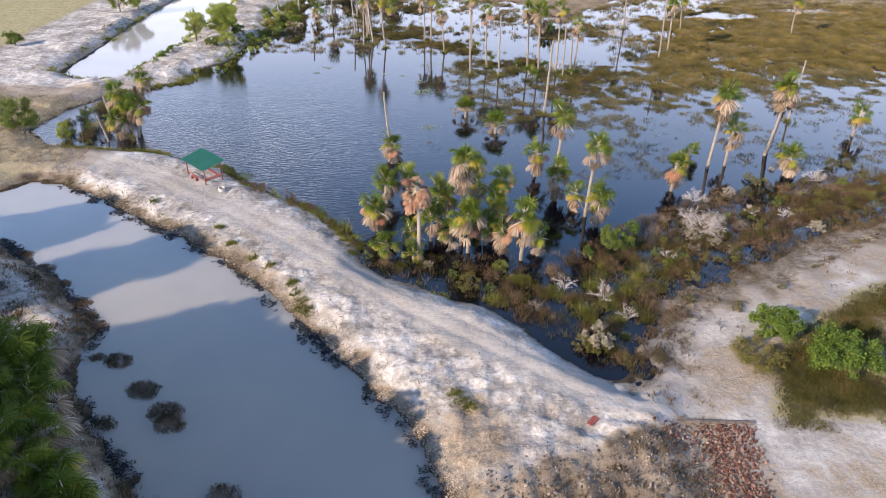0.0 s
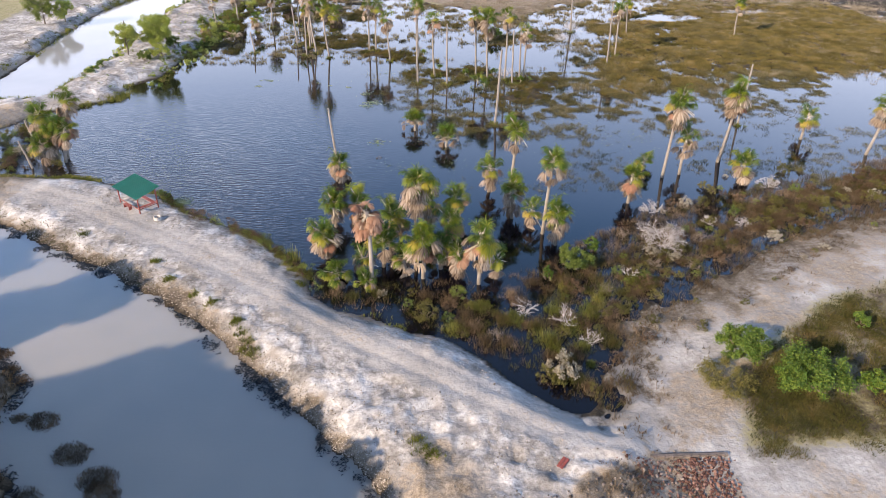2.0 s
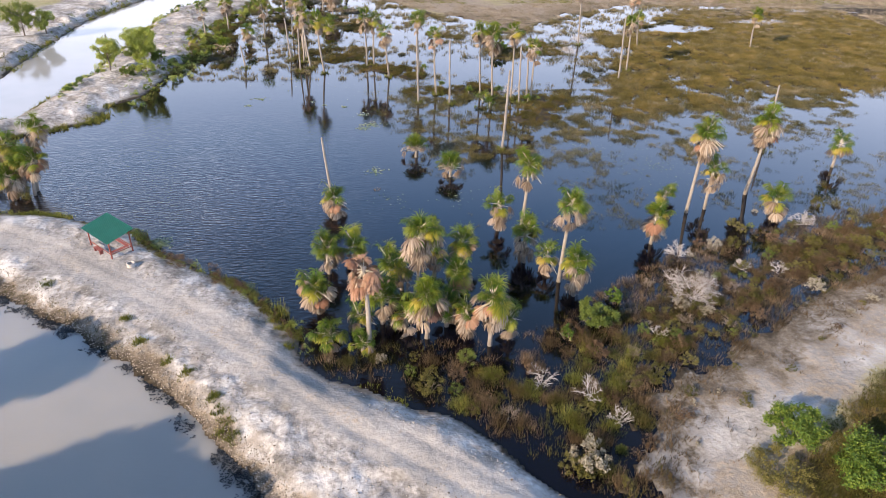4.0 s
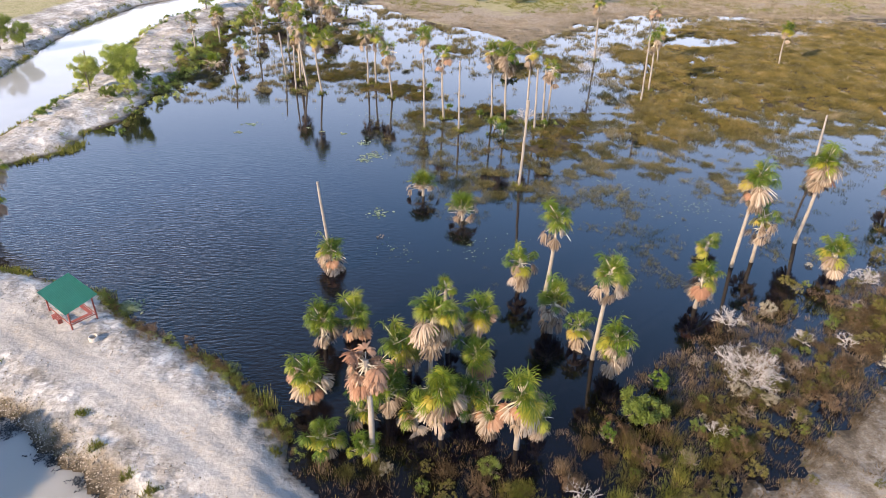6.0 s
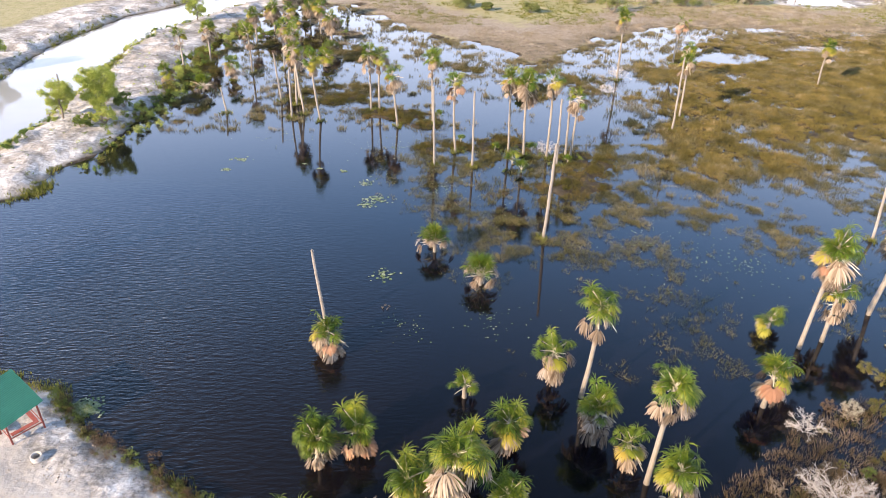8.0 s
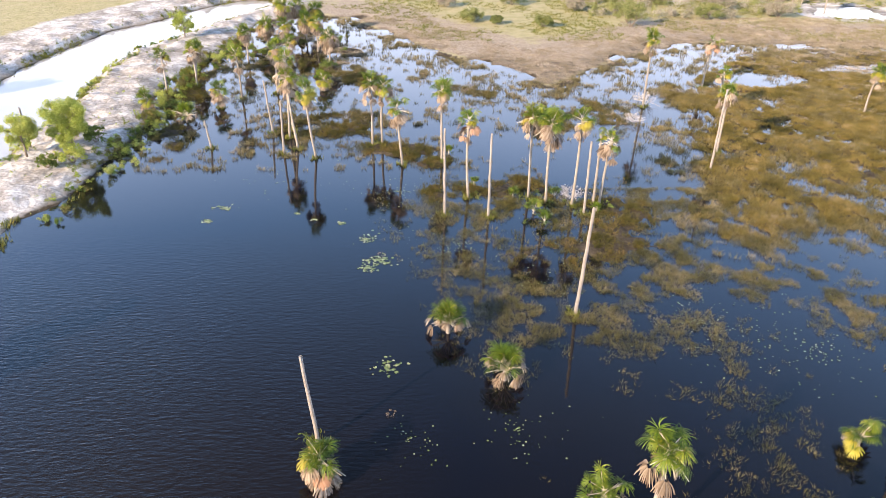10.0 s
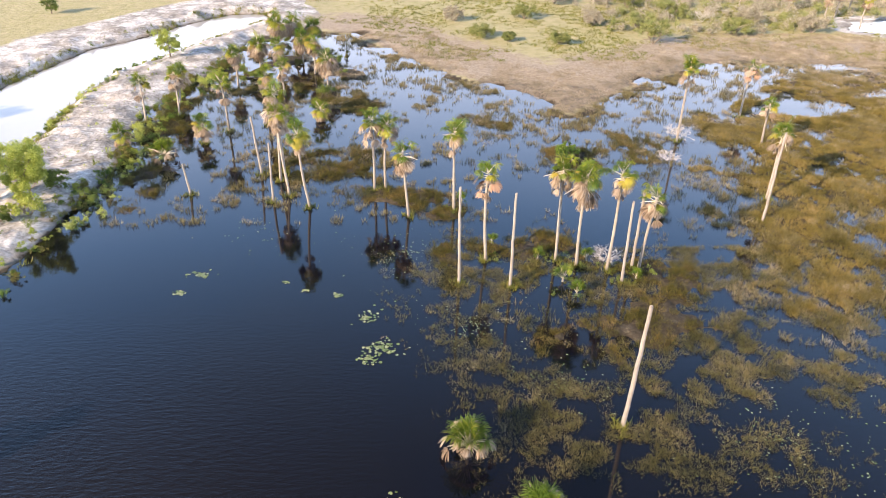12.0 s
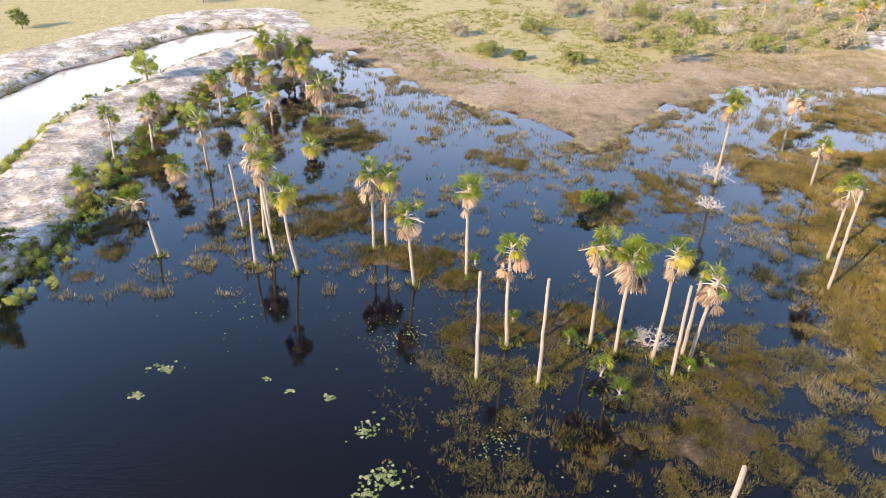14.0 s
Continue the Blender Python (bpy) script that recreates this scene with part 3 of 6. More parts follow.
def grown(poly, by):
    """An outline moved outwards, so that a sheet of water runs in under its banks."""
    n, area = len(poly), sum(a[0] * b[1] - b[0] * a[1] for a, b in zip(poly, poly[1:] + poly[:1]))
    out = []
    for k in range(n):
        (ax, ay), (bx, by_), (cx, cy) = poly[k - 1], poly[k], poly[(k + 1) % n]
        dx, dy = Vector((bx - ax, by_ - ay)).normalized() + Vector((cx - bx, cy - by_)).normalized()
        nrm = Vector((dy, -dx)).normalized() * (by if area > 0 else -by)
        out.append((bx + nrm.x, by_ + nrm.y))
    return out


def build_water(name, poly, material, label, z=0.0):
    bm = bmesh.new()
    f = bm.faces.new([bm.verts.new((px, py, z)) for px, py in grown(poly, 2.2)])
    f.normal_update()
    if f.normal.z < 0:
        f.normal_flip()
    bmesh.ops.triangulate(bm, faces=bm.faces[:])
    me = bpy.data.meshes.new(name)
    bm.to_mesh(me)
    bm.free()
    me.materials.append(material)
    return tagged(new(name, me), label, "water", "", "structure")


build_ground()
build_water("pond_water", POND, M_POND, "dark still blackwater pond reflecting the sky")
build_water("channel_water", CHANNEL, M_MILK, "milky grey silty water in a dug channel")
build_water("pool_water", POOL, M_CANAL, "pale milky pool beyond the far meadow")
build_water("canal_water", CANAL, M_CANAL, "pale milky water of a long canal")

# ---------------------------------------------------------------- helpers for things


def mesh_of(name, verts, faces, materials, slots=None, smooth=False):
    me = bpy.data.meshes.new(name)
    me.from_pydata(verts, [], faces)
    for m in materials:
        me.materials.append(m)
    if slots is not None:
        me.polygons.foreach_set("material_index", slots)
    if smooth:
        me.polygons.foreach_set("use_smooth", [True] * len(me.polygons))
    me.update()
    return me


def part(name, bm, material, parent, label=""):
    """Links a bmesh, or a finished mesh, as one part under a thing."""
    if isinstance(bm, bmesh.types.BMesh):
        me = bpy.data.meshes.new(name)
        bm.to_mesh(me)
        bm.free()
        me.materials.append(material)
    else:
        me = bm
    ob = new(name, me)
    ob.parent = parent
    return tagged(ob, label)


def thing(name, at, label, category, group="", turn=0.0):
    ob = new(name)
    ob.empty_display_size = 0.3
    ob.matrix_basis = pose(at[0], at[1], at[2], 0, 0, turn)
    return tagged(ob, label, category, group)


def tube(points, radii, sides=7, cap=True):
    """Vertices and faces of a tapered tube along points."""
    verts, faces = [], []
    pts = [Vector(p) for p in points]
    for k, (p, r) in enumerate(zip(pts, radii)):
        d = (pts[min(k + 1, len(pts) - 1)] - pts[max(k - 1, 0)]).normalized()
        a = d.orthogonal().normalized() if abs(d.z) < 0.9 else (Vector((1, 0, 0)) - d * d.x).normalized()
        b = d.cross(a)
        verts += [p + (a * math.cos(2 * math.pi * s / sides) + b * math.sin(2 * math.pi * s / sides)) * r for s in range(sides)]
    for k in range(len(pts) - 1):
        for s in range(sides):
            a, b = k * sides + s, k * sides + (s + 1) % sides
            faces.append((a, b, b + sides, a + sides))
    if cap:
        faces.append(tuple(range(sides))[::-1])
        faces.append(tuple(range((len(pts) - 1) * sides, len(pts) * sides)))
    return [tuple(v) for v in verts], faces


def merge(chunks):
    verts, faces = [], []
    for v, f in chunks:
        n = len(verts)
        verts += v
        faces += [tuple(i + n for i in q) for q in f]
    return verts, faces


def box(cx, cy, cz, sx, sy, sz, bevel=0.01):
    bm = bmesh.new()
    bmesh.ops.create_cube(bm, size=1.0, matrix=Matrix.Translation((cx, cy, cz)) @ Matrix.Diagonal((sx, sy, sz, 1)))
    if bevel:
        bmesh.ops.bevel(bm, geom=bm.edges[:], offset=bevel, segments=1, affect="EDGES")
    return bm


# ---------------------------------------------------------------- moriche palms


def fan_leaf(name, stalk, elevation, radius, segments, spread, sag, hang, materials, rng, solid=0.5, blunt=0.0, fold=0.25):
    """One fan leaf that leaves the trunk along +x: a bowed stalk, then narrow segments round its tip, each bending down under its weight."""
    d = Vector((math.cos(radians(elevation)), 0, math.sin(radians(elevation))))
    pts, p = [Vector((0, 0, 0))], Vector((0, 0, 0))
    for _ in range(3):
        p = p + d * stalk / 3
        pts.append(p.copy())
        d = (d + Vector((0, 0, -sag * 0.3))).normalized()
    v, f = tube(pts, (0.04, 0.033, 0.026, 0.018), 3, False)
    slots = [1] * len(f)
    side = Vector((0, 1, 0))
    up = d.cross(side) * -1 if d.cross(side).z < 0 else d.cross(side)
    for k in range(segments):
        a = radians(spread) * ((k + 0.5) / segments * 2 - 1) + rng.uniform(-0.03, 0.03)
        r = radius * rng.uniform(0.84, 1.08) * (0.74 + 0.26 * math.cos(a * 0.55))
        u = (d * math.cos(a) + side * math.sin(a) + up * (fold * (abs(math.sin(a)) - 0.35) + rng.gauss(0, 0.13))).normalized()
        q, rows = pts[-1].copy(), []
        wide = radius * math.sin(radians(spread) / segments) * 1.05
        for step_, w in ((0.14, 0.22), (0.30, solid), (0.28, solid * 0.95), (0.28, solid * 0.3 + blunt)):
            q = q + u * r * step_
            across = u.cross(up)
            across = (across if across.length > 0.2 else side).normalized() * wide * w
            rows.append((tuple(q + across), tuple(q - across)))
            u = (u + Vector((0, 0, -hang * rng.uniform(0.55, 1.4)))).normalized()
        n = len(v)
        for row in rows:
            v += row
        f += [(n + 2 * j, n + 2 * j + 1, n + 2 * j + 3, n + 2 * j + 2) for j in range(3)]
        slots += [0, 0, 0]
    return mesh_of(name, v, f, materials, slots)


RNG = random.Random(11)
GREEN_AT, DEAD_AT = (82, 62, 42, 22, 2), (12, -14, -40)
LEAF_GREEN = [[fan_leaf("leaf", 0.55 + 0.4 * k, e, 0.98, 46, 152, 0.25, 0.34 + 0.1 * k, (M_PALM, M_STALK), RNG, 0.36) for k in range(3)] for e in GREEN_AT]
LEAF_LONG = [[fan_leaf("leaf", 1.5 + 0.15 * k, e, 1.05, 46, 152, 0.2, 0.32 + 0.1 * k, (M_PALM, M_STALK), RNG, 0.36) for k in range(2)] for e in (84, 68, 52)]
LEAF_OLD = [fan_leaf("leaf", 0.95, e, 1.0, 30, 140, 0.35, 0.42, (M_PALM_OLD, M_STALK), RNG, 0.5) for e in (16, -4, -22)]
LEAF_DEAD = [[fan_leaf("dead_leaf", 0.62 + 0.14 * k, e, 0.98 + 0.1 * k, 22, 50 + 16 * k, 0.55, 0.55, (M_DEAD, M_STALK), RNG, 0.58, 0.1, 0.1) for k in range(3)] for e in DEAD_AT]
LEAF_DEAD_LONG = [fan_leaf("dead_leaf", 1.45, e, 0.95, 22, 66, 0.3, 0.58, (M_DEAD, M_STALK), RNG, 0.58, 0.1, 0.1) for e in (46, 30, 16)]
LEAF_RUST = [fan_leaf("dead_leaf", 0.9, e, 1.0, 24, 110, 0.4, 0.5, (M_RUST, M_STALK), RNG, 0.8, 0.1) for e in (50, 20, -10)]
STALKS = [mesh_of("leaf_stalk", *tube([(0, 0, 0), (0.6 + 0.2 * k, 0, 0.06), (1.15 + 0.3 * k, 0, -0.04)], (0.045, 0.035, 0.015), 4), (M_STALK,)) for k in range(3)]


def leaf_at(name, mesh, parent, origin, azimuth, elevation, twist, size):
    ob = new(name, mesh)
    ob.parent = parent
    ob.matrix_basis = Matrix.Translation(origin) @ Matrix.Rotation(azimuth, 4, "Z") @ Matrix.Rotation(-elevation, 4, "Y") @ Matrix.Rotation(twist, 4, "X") @ Matrix.Scale(size, 4)
    return ob


def palm(base, top, seed, size=1.0, green=17, old=4, dead=14, rust=0, vase=False, thick=0.17, label="", group="moriche palms"):
    """A moriche palm from its foot to the heart of its crown."""
    rng = random.Random(seed)
    ob = thing("palm_tree", base, label or "moriche palm, green fan leaves above a tan dead skirt", "palm tree", group)
    heart = Vector(top) - Vector(base)
    bend = Vector((rng.uniform(-0.2, 0.2), rng.uniform(-0.2, 0.2), 0)) * min(1, heart.z / 6)
    n = max(4, int(heart.z / 0.9))
    pts, rad = [], []
    for k in range(n + 1):
        u = k / n
        pts.append(heart * u + bend * math.sin(math.pi * u) + Vector((0, 0, -0.5 if k == 0 else 0)))
        rad.append(thick * (1.12 - 0.30 * u) * rng.uniform(0.95, 1.05) * (1.2 if k == 0 else 1))
    part("trunk", mesh_of("trunk", *tube(pts, rad, 9), (M_TRUNK,), smooth=True), None, ob)
    turn = rng.uniform(0, 6.28)
    tilt = lambda: radians(rng.gauss(0, 11))
    if vase:
        for k in range(green):
            u = (k + 0.5) / green
            leaf_at("leaf", rng.choice(LEAF_LONG[min(2, int(u * 3))]), ob, heart, turn + k * 2.4, tilt(), rng.uniform(-0.25, 0.25), size * rng.uniform(0.85, 1.05))
        for k in range(dead):
            a = turn + 1 + k * 2.4
            leaf_at("leaf_stalk", rng.choice(STALKS), ob, heart, a, radians(rng.uniform(5, 42)), 0, size * rng.uniform(0.8, 1.25))
            if k % 3:
                leaf_at("dead_leaf", rng.choice(LEAF_DEAD_LONG), ob, heart, a + 0.4, tilt(), rng.uniform(-0.3, 0.3), size * rng.uniform(0.8, 1.0))
        return ob
    green = int(green * 1.08)
    for k in range(green):
        u = (k + 0.5) / green
        tier = min(4, max(0, int(u**0.9 * 4.6 + rng.uniform(-0.5, 0.5))))
        leaf_at("leaf", rng.choice(LEAF_GREEN[tier]), ob, heart + Vector((rng.uniform(-0.08, 0.08), rng.uniform(-0.08, 0.08), 0.35 * (1 - u))), turn + k * 2.4 + rng.uniform(-0.9, 0.9), tilt(), rng.uniform(-0.6, 0.6), size * rng.uniform(0.66, 1.08))
    side = rng.uniform(0, 6.28)
    for k in range(old):
        leaf_at("leaf", rng.choice(LEAF_OLD), ob, heart - Vector((0, 0, 0.05)), side + rng.uniform(-1.5, 1.5), tilt(), rng.uniform(-0.3, 0.3), size * rng.uniform(0.75, 1.05))
    dead = int(dead * 1.45)
    low = min(0.5 * heart.z, 1.5)
    for k in range(dead + rust):
        u = rng.random()
        if k % 5 == 1:
            leaf_at("leaf_stalk", rng.choice(STALKS), ob, heart - Vector((0, 0, 0.3)), turn + k * 2.4, radians(rng.uniform(-50, 10)), 0, size * rng.uniform(0.8, 1.3))
        if k >= dead:
            mesh = rng.choice(LEAF_RUST[:3] if not green else LEAF_RUST[1:])
        else:
            mesh = rng.choice(LEAF_DEAD[min(2, int((1 - u) * 2.2 + rng.random() * 0.8))] if heart.z > 1.6 else LEAF_DEAD[0])
        if heart.z < 1.6 and green and k % 2:
            continue
        drop = 0.1 + (low * (1 - u) ** 1.3 if heart.z > 1.6 else 0.0)
        leaf_at("dead_leaf", mesh, ob, heart * (1 - drop / max(heart.z, 0.5)), turn + 0.4 + k * 2.4 + rng.uniform(-0.8, 0.8), tilt(), rng.uniform(-0.5, 0.5), size * rng.uniform(0.7, 1.2) * (0.8 + 0.25 * u))
    return ob


# foot x, foot y, heart x, heart y, heart z, then what sets it apart
CLUSTER = [
    (-3.0, 76.9, -3.1, 77.1, 2.3, dict(green=30, old=5, dead=9)), (-0.7, 78.1, -0.7, 78.3, 2.1, dict(green=18, dead=5, rust=5)),
    (-3.4, 70.7, -3.5, 70.8, 2.6, dict(green=18, dead=12, rust=3)), (-2.2, 66.2, -2.2, 66.3, 1.0, dict(green=18, old=5, dead=5, rust=2, size=0.9)),
    (0.4, 65.5, 0.4, 65.5, 0.8, dict(green=14, old=3, dead=3, size=0.72)), (2.6, 72.4, 2.6, 72.6, 3.6, dict(green=20, dead=6, rust=3)),
    (1.9, 69.0, 1.9, 69.1, 2.6, dict(green=20, old=4, dead=12)), (5.0, 69.9, 5.1, 70.2, 8.0, dict(green=22, old=5, dead=24, size=1.1)),
    (7.0, 83.0, 7.0, 83.0, 1.2, dict(green=9, old=2, dead=4, size=0.75)), (9.3, 77.6, 9.4, 77.8, 2.4, dict(green=19, dead=3, rust=4)),
    (8.3, 71.1, 8.3, 71.3, 3.5, dict(green=20, dead=3, rust=4)), (5.5, 66.9, 5.5, 67.2, 3.9, dict(green=26, old=5, dead=16, rust=3, size=1.05)),
    (10.5, 65.7, 10.6, 66.0, 4.4, dict(green=20, old=6, dead=12, rust=3, size=1.1)), (15.4, 78.0, 15.4, 78.2, 3.2, dict(green=22, dead=18)),
    (18.0, 74.6, 18.5, 75.0, 7.8, dict(green=19, old=5, dead=13)), (18.8, 72.3, 18.9, 72.6, 3.2, dict(green=24, old=7, dead=16)),
    (17.0, 76.1, 17.1, 76.2, 1.9, dict(green=10, dead=10, size=0.85)), (13.7, 84.4, 13.7, 84.4, 2.9, dict(green=16, old=3, dead=12, size=0.92)),
    (15.6, 82.6, 16.2, 83.1, 7.8, dict(green=16, old=5, dead=8)), (6.6, 76.0, 6.6, 76.0, 3.0, dict(green=14, dead=8, rust=2, size=0.9)),
    (28.8, 81.0, 28.9, 81.1, 3.2, dict(green=17, old=4, dead=13, rust=2)), (33.2, 89.6, 33.2, 89.6, 1.0, dict(green=16, old=4, dead=3, size=0.85)),
    (34.9, 87.4, 35.5, 87.8, 9.0, dict(green=24, dead=22, rust=3, size=1.12)), (37.3, 88.2, 37.5, 88.5, 4.6, dict(green=12, old=4, dead=10)),
    (43.4, 91.6, 44.5, 92.3, 8.6, dict(green=24, dead=18, rust=2, size=1.1)), (43.9, 92.3, 44.7, 92.9, 7.0, dict(green=12, old=3, dead=14)),
    (43.7, 85.5, 43.7, 85.6, 2.5, dict(green=20, old=6, dead=12, size=1.05)), (58.0, 98.6, 58.4, 98.8, 3.0, dict(green=14, old=4, dead=8)),
    (3.8, 67.6, 3.8, 67.6, 1.8, dict(green=12, dead=9, rust=2, size=0.85)), (7.2, 68.4, 7.2, 68.4, 2.6, dict(green=14, dead=12, size=0.9)), (8.7, 67.2, 8.7, 67.2, 2.4, dict(green=12, dead=14, rust=3, size=0.85)),
    (0.0, 68.4, 0.0, 68.4, 1.3, dict(green=10, dead=10, size=0.85)), (12.2, 66.6, 12.2, 66.6, 2.2, dict(green=10, old=4, dead=10, size=0.85)), (3.6, 74.0, 3.6, 74.0, 2.4, dict(green=10, dead=10, rust=3, size=0.85)),
    (63.8, 93.2, 65.2, 93.8, 6.0, dict(green=20, old=4, dead=20, size=1.1)), (-3.3, 88.4, -3.3, 88.7, 2.0, dict(green=17, old=4, dead=14, rust=2, size=0.95)),
]
for n, (bx, by, hx, hy, hz, extra) in enumerate(CLUSTER):
    palm((bx, by, -0.05), (hx, hy, hz), 100 + n, **extra)
# a dead, rusty palm in the grove, and two vase-shaped ones in open water
palm((0.9, 65.6, -0.05), (0.7, 67.2, 6.8), 140, green=0, old=0, dead=8, rust=26, thick=0.2, label="dead moriche palm with rusty drooping leaves on a bare trunk")
palm((5.9, 103.6, -0.05), (5.95, 103.7, 0.95), 141, size=0.98, green=18, dead=18, vase=True, label="low moriche palm with pale dead fans in open water")
palm((9.8, 97.6, -0.05), (9.85, 97.7, 0.95), 142, size=0.98, green=18, dead=18, vase=True, label="low moriche palm with pale dead fans in open water")

FAR = [
    (-10.9, 142.6, -12.4, 147.5, 10.4, {}), (-8.3, 139.7, -8.9, 139.0, 8.8, dict(green=16, dead=14)), (-1.3, 143.9, -1.4, 143.2, 8.5, {}), (0.0, 144.1, 0.3, 143.2, 8.2, dict(green=14)),
    (2.6, 137.2, 2.0, 137.2, 7.5, dict(green=12, old=3, dead=16)), (7.6, 138.5, 7.4, 138.2, 9.3, dict(green=16, dead=12)), (10.0, 128.2, 9.7, 128.1, 9.2, dict(green=12, old=3, dead=7, rust=3)),
    (16.9, 128.0, 16.5, 127.4, 10.0, dict(green=17, old=4, dead=13)), (18.7, 126.8, 18.2, 125.5, 9.9, dict(green=24, old=8, dead=15, size=1.12)), (21.5, 126.0, 21.4, 125.7, 10.2, dict(green=12, old=4, dead=9)),
    (24.6, 125.9, 24.6, 124.9, 8.3, dict(green=8, old=3, dead=11)), (39.8, 157.7, 38.9, 156.0, 10.8, dict(green=20, dead=9, old=2)), (52.7, 166.8, 53.5, 168.0, 7.2, dict(green=4, old=3, dead=10, rust=5)),
    (51.3, 156.6, 50.3, 155.2, 6.0, dict(green=12, dead=7, size=0.8)), (44.2, 140.2, 43.8, 140.0, 8.4, dict(green=12, dead=12)), (73.2, 154.2, 72.5, 153.0, 6.8, dict(green=18, dead=10)),
    (-24.1, 181.8, -24.4, 182.3, 5.4, {}), (-29.8, 167.8, -30.6, 171.0, 5.4, dict(green=14, dead=12)), (-31.0, 172.8, -30.8, 175.0, 4.6, dict(green=14, dead=14)), (-34.0, 166.1, -35.2, 170.0, 4.6, dict(green=10, dead=6)),
    (-21.7, 162.5, -21.4, 160.8, 7.2, dict(green=14, dead=10)), (-19.3, 195.4, -19.3, 195.4, 7.0, dict(green=14, dead=30, size=1.25)), (-15.2, 194.7, -15.2, 194.7, 4.6, dict(green=12, dead=34, size=1.25)), (-9.6, 181.0, -9.6, 181.0, 4.8, dict(green=10, dead=36, size=1.2)),
    (-24.1, 158.6, -24.1, 158.6, 2.6, dict(green=18, old=5)), (-34.3, 157.1, -34.3, 157.1, 1.9, dict(green=18, old=5, dead=5)), (-12.5, 146.5, -12.1, 146.4, 8.6, dict(green=14, old=4, dead=12)), (-16.6, 164.6, -16.3, 164.4, 7.2, dict(green=16, old=6)),
    (-17.0, 199.0, -17.0, 199.0, 6.2, dict(green=12, dead=34, size=1.25)), (-21.8, 190.0, -21.8, 190.0, 4.6, dict(green=12, dead=34, size=1.25)), (-12.5, 188.6, -12.5, 188.6, 5.4, dict(green=10, dead=24, rust=4)), (-18.0, 186.0, -18.0, 186.0, 5.6, dict(old=7)),
    (-16.2, 178.0, -16.2, 178.0, 4.6, dict(old=7)), (-13.8, 200.5, -13.8, 200.5, 5.0, dict(green=12, dead=34, size=1.25)), (-9.5, 166.5, -9.5, 166.5, 1.6, dict(green=12, dead=12)), (-13.6, 155.5, -13.6, 155.5, 4.6, dict(green=14, old=6, dead=12)),
    (95.4, 237.0, 95.4, 237.0, 5.0, {}), (99.0, 227.2, 99.0, 227.2, 6.0, {}), (103.0, 230.0, 103.0, 230.0, 6.5, {}), (104.0, 221.0, 104.0, 221.0, 6.5, {}), (86.0, 243.0, 86.0, 243.0, 6.0, {}), (110.0, 236.0, 110.0, 236.0, 7.0, {}),
]
for n, (bx, by, hx, hy, hz, extra) in enumerate(FAR):
    palm((bx, by, -0.05), (hx, hy, hz), 200 + n, label="tall moriche palm with slim pale trunk in marsh" if hz > 6 else "", **({"green": 13, "old": 9, "dead": 16, "thick": 0.145, "size": 0.92} | extra))
palm((-27.6, 152.6, -0.05), (-27.6, 152.8, 0.8), 260, green=16, dead=16, vase=True, label="stemless young moriche palm with pale stalks in water")

YOUNG = [(16.8, 124.2, 0.95), (17.6, 121.9, 0.9), (15.1, 128.1, 0.7), (19.9, 127.8, 0.75), (23.9, 124.4, 0.6), (10.9, 131.2, 0.65), (8.6, 140.4, 0.7)]
for n, (bx, by, size) in enumerate(YOUNG):
    palm((bx, by, -0.05), (bx, by, 0.25), 270 + n, size=size * 0.72, green=10, dead=0, vase=True, thick=0.1, label="stemless young moriche palm growing in marsh grass")

WEST = [(-37.7, 94.6, -37.4, 95.0, 4.0, {}), (-37.0, 95.4, -36.2, 97.5, 6.8, dict(green=14)), (-38.6, 95.2, -39.3, 96.2, 5.2, {}), (-36.8, 94.4, -35.9, 94.6, 4.2, dict(rust=6)), (-38.4, 94.2, -38.9, 93.9, 2.6, dict(dead=14))]
for n, (bx, by, hx, hy, hz, extra) in enumerate(WEST):
    palm((bx, by, -0.1), (hx, hy, hz), 300 + n, **extra)
NEARBANK = [(-25.0, 47.6, 2.8), (-24.2, 45.4, 2.6), (-23.0, 43.2, 2.4), (-26.4, 45.4, 3.6), (-24.6, 42.0, 3.4), (-21.4, 40.6, 2.0), (-19.4, 37.6, 1.6), (-28.0, 48.0, 3.2), (-17.4, 36.0, 1.2), (-28.5, 43.5, 4.6), (-22.6, 38.2, 3.2), (-31.0, 46.0, 4.6)]
for n, (bx, by, hz) in enumerate(NEARBANK):
    palm((bx, by, 0.3), (bx, by, hz + 0.6), 320 + n, size=1.25, green=26, old=3, dead=7, label="low dark green moriche palm on the channel bank", group="bank palms")

def snag(base, top, seed, thick=0.16):
    """A dead palm stem, bleached, broken off at the top."""
    rng = random.Random(seed)
    heart = Vector(top) - Vector(base)
    n = max(4, int(heart.z / 0.9))
    pts = [heart * (k / n) + Vector((rng.uniform(-0.03, 0.03), rng.uniform(-0.03, 0.03), -0.5 if k == 0 else 0)) for k in range(n + 1)]
    v, f = tube(pts, [thick * (1.2 - 0.35 * k / n) * rng.uniform(0.94, 1.06) for k in range(n + 1)], 9)
    v = [(x, y, z + (rng.uniform(-0.12, 0.12) if i >= len(v) - 9 else 0)) for i, (x, y, z) in enumerate(v)]
    ob = new("dead_palm_trunk", mesh_of("dead_palm_trunk", v, f, (M_SNAG,)))
    ob.location = base
    return tagged(ob, "bare bleached trunk of a dead palm standing in water", "dead tree", "dead palm trunks")


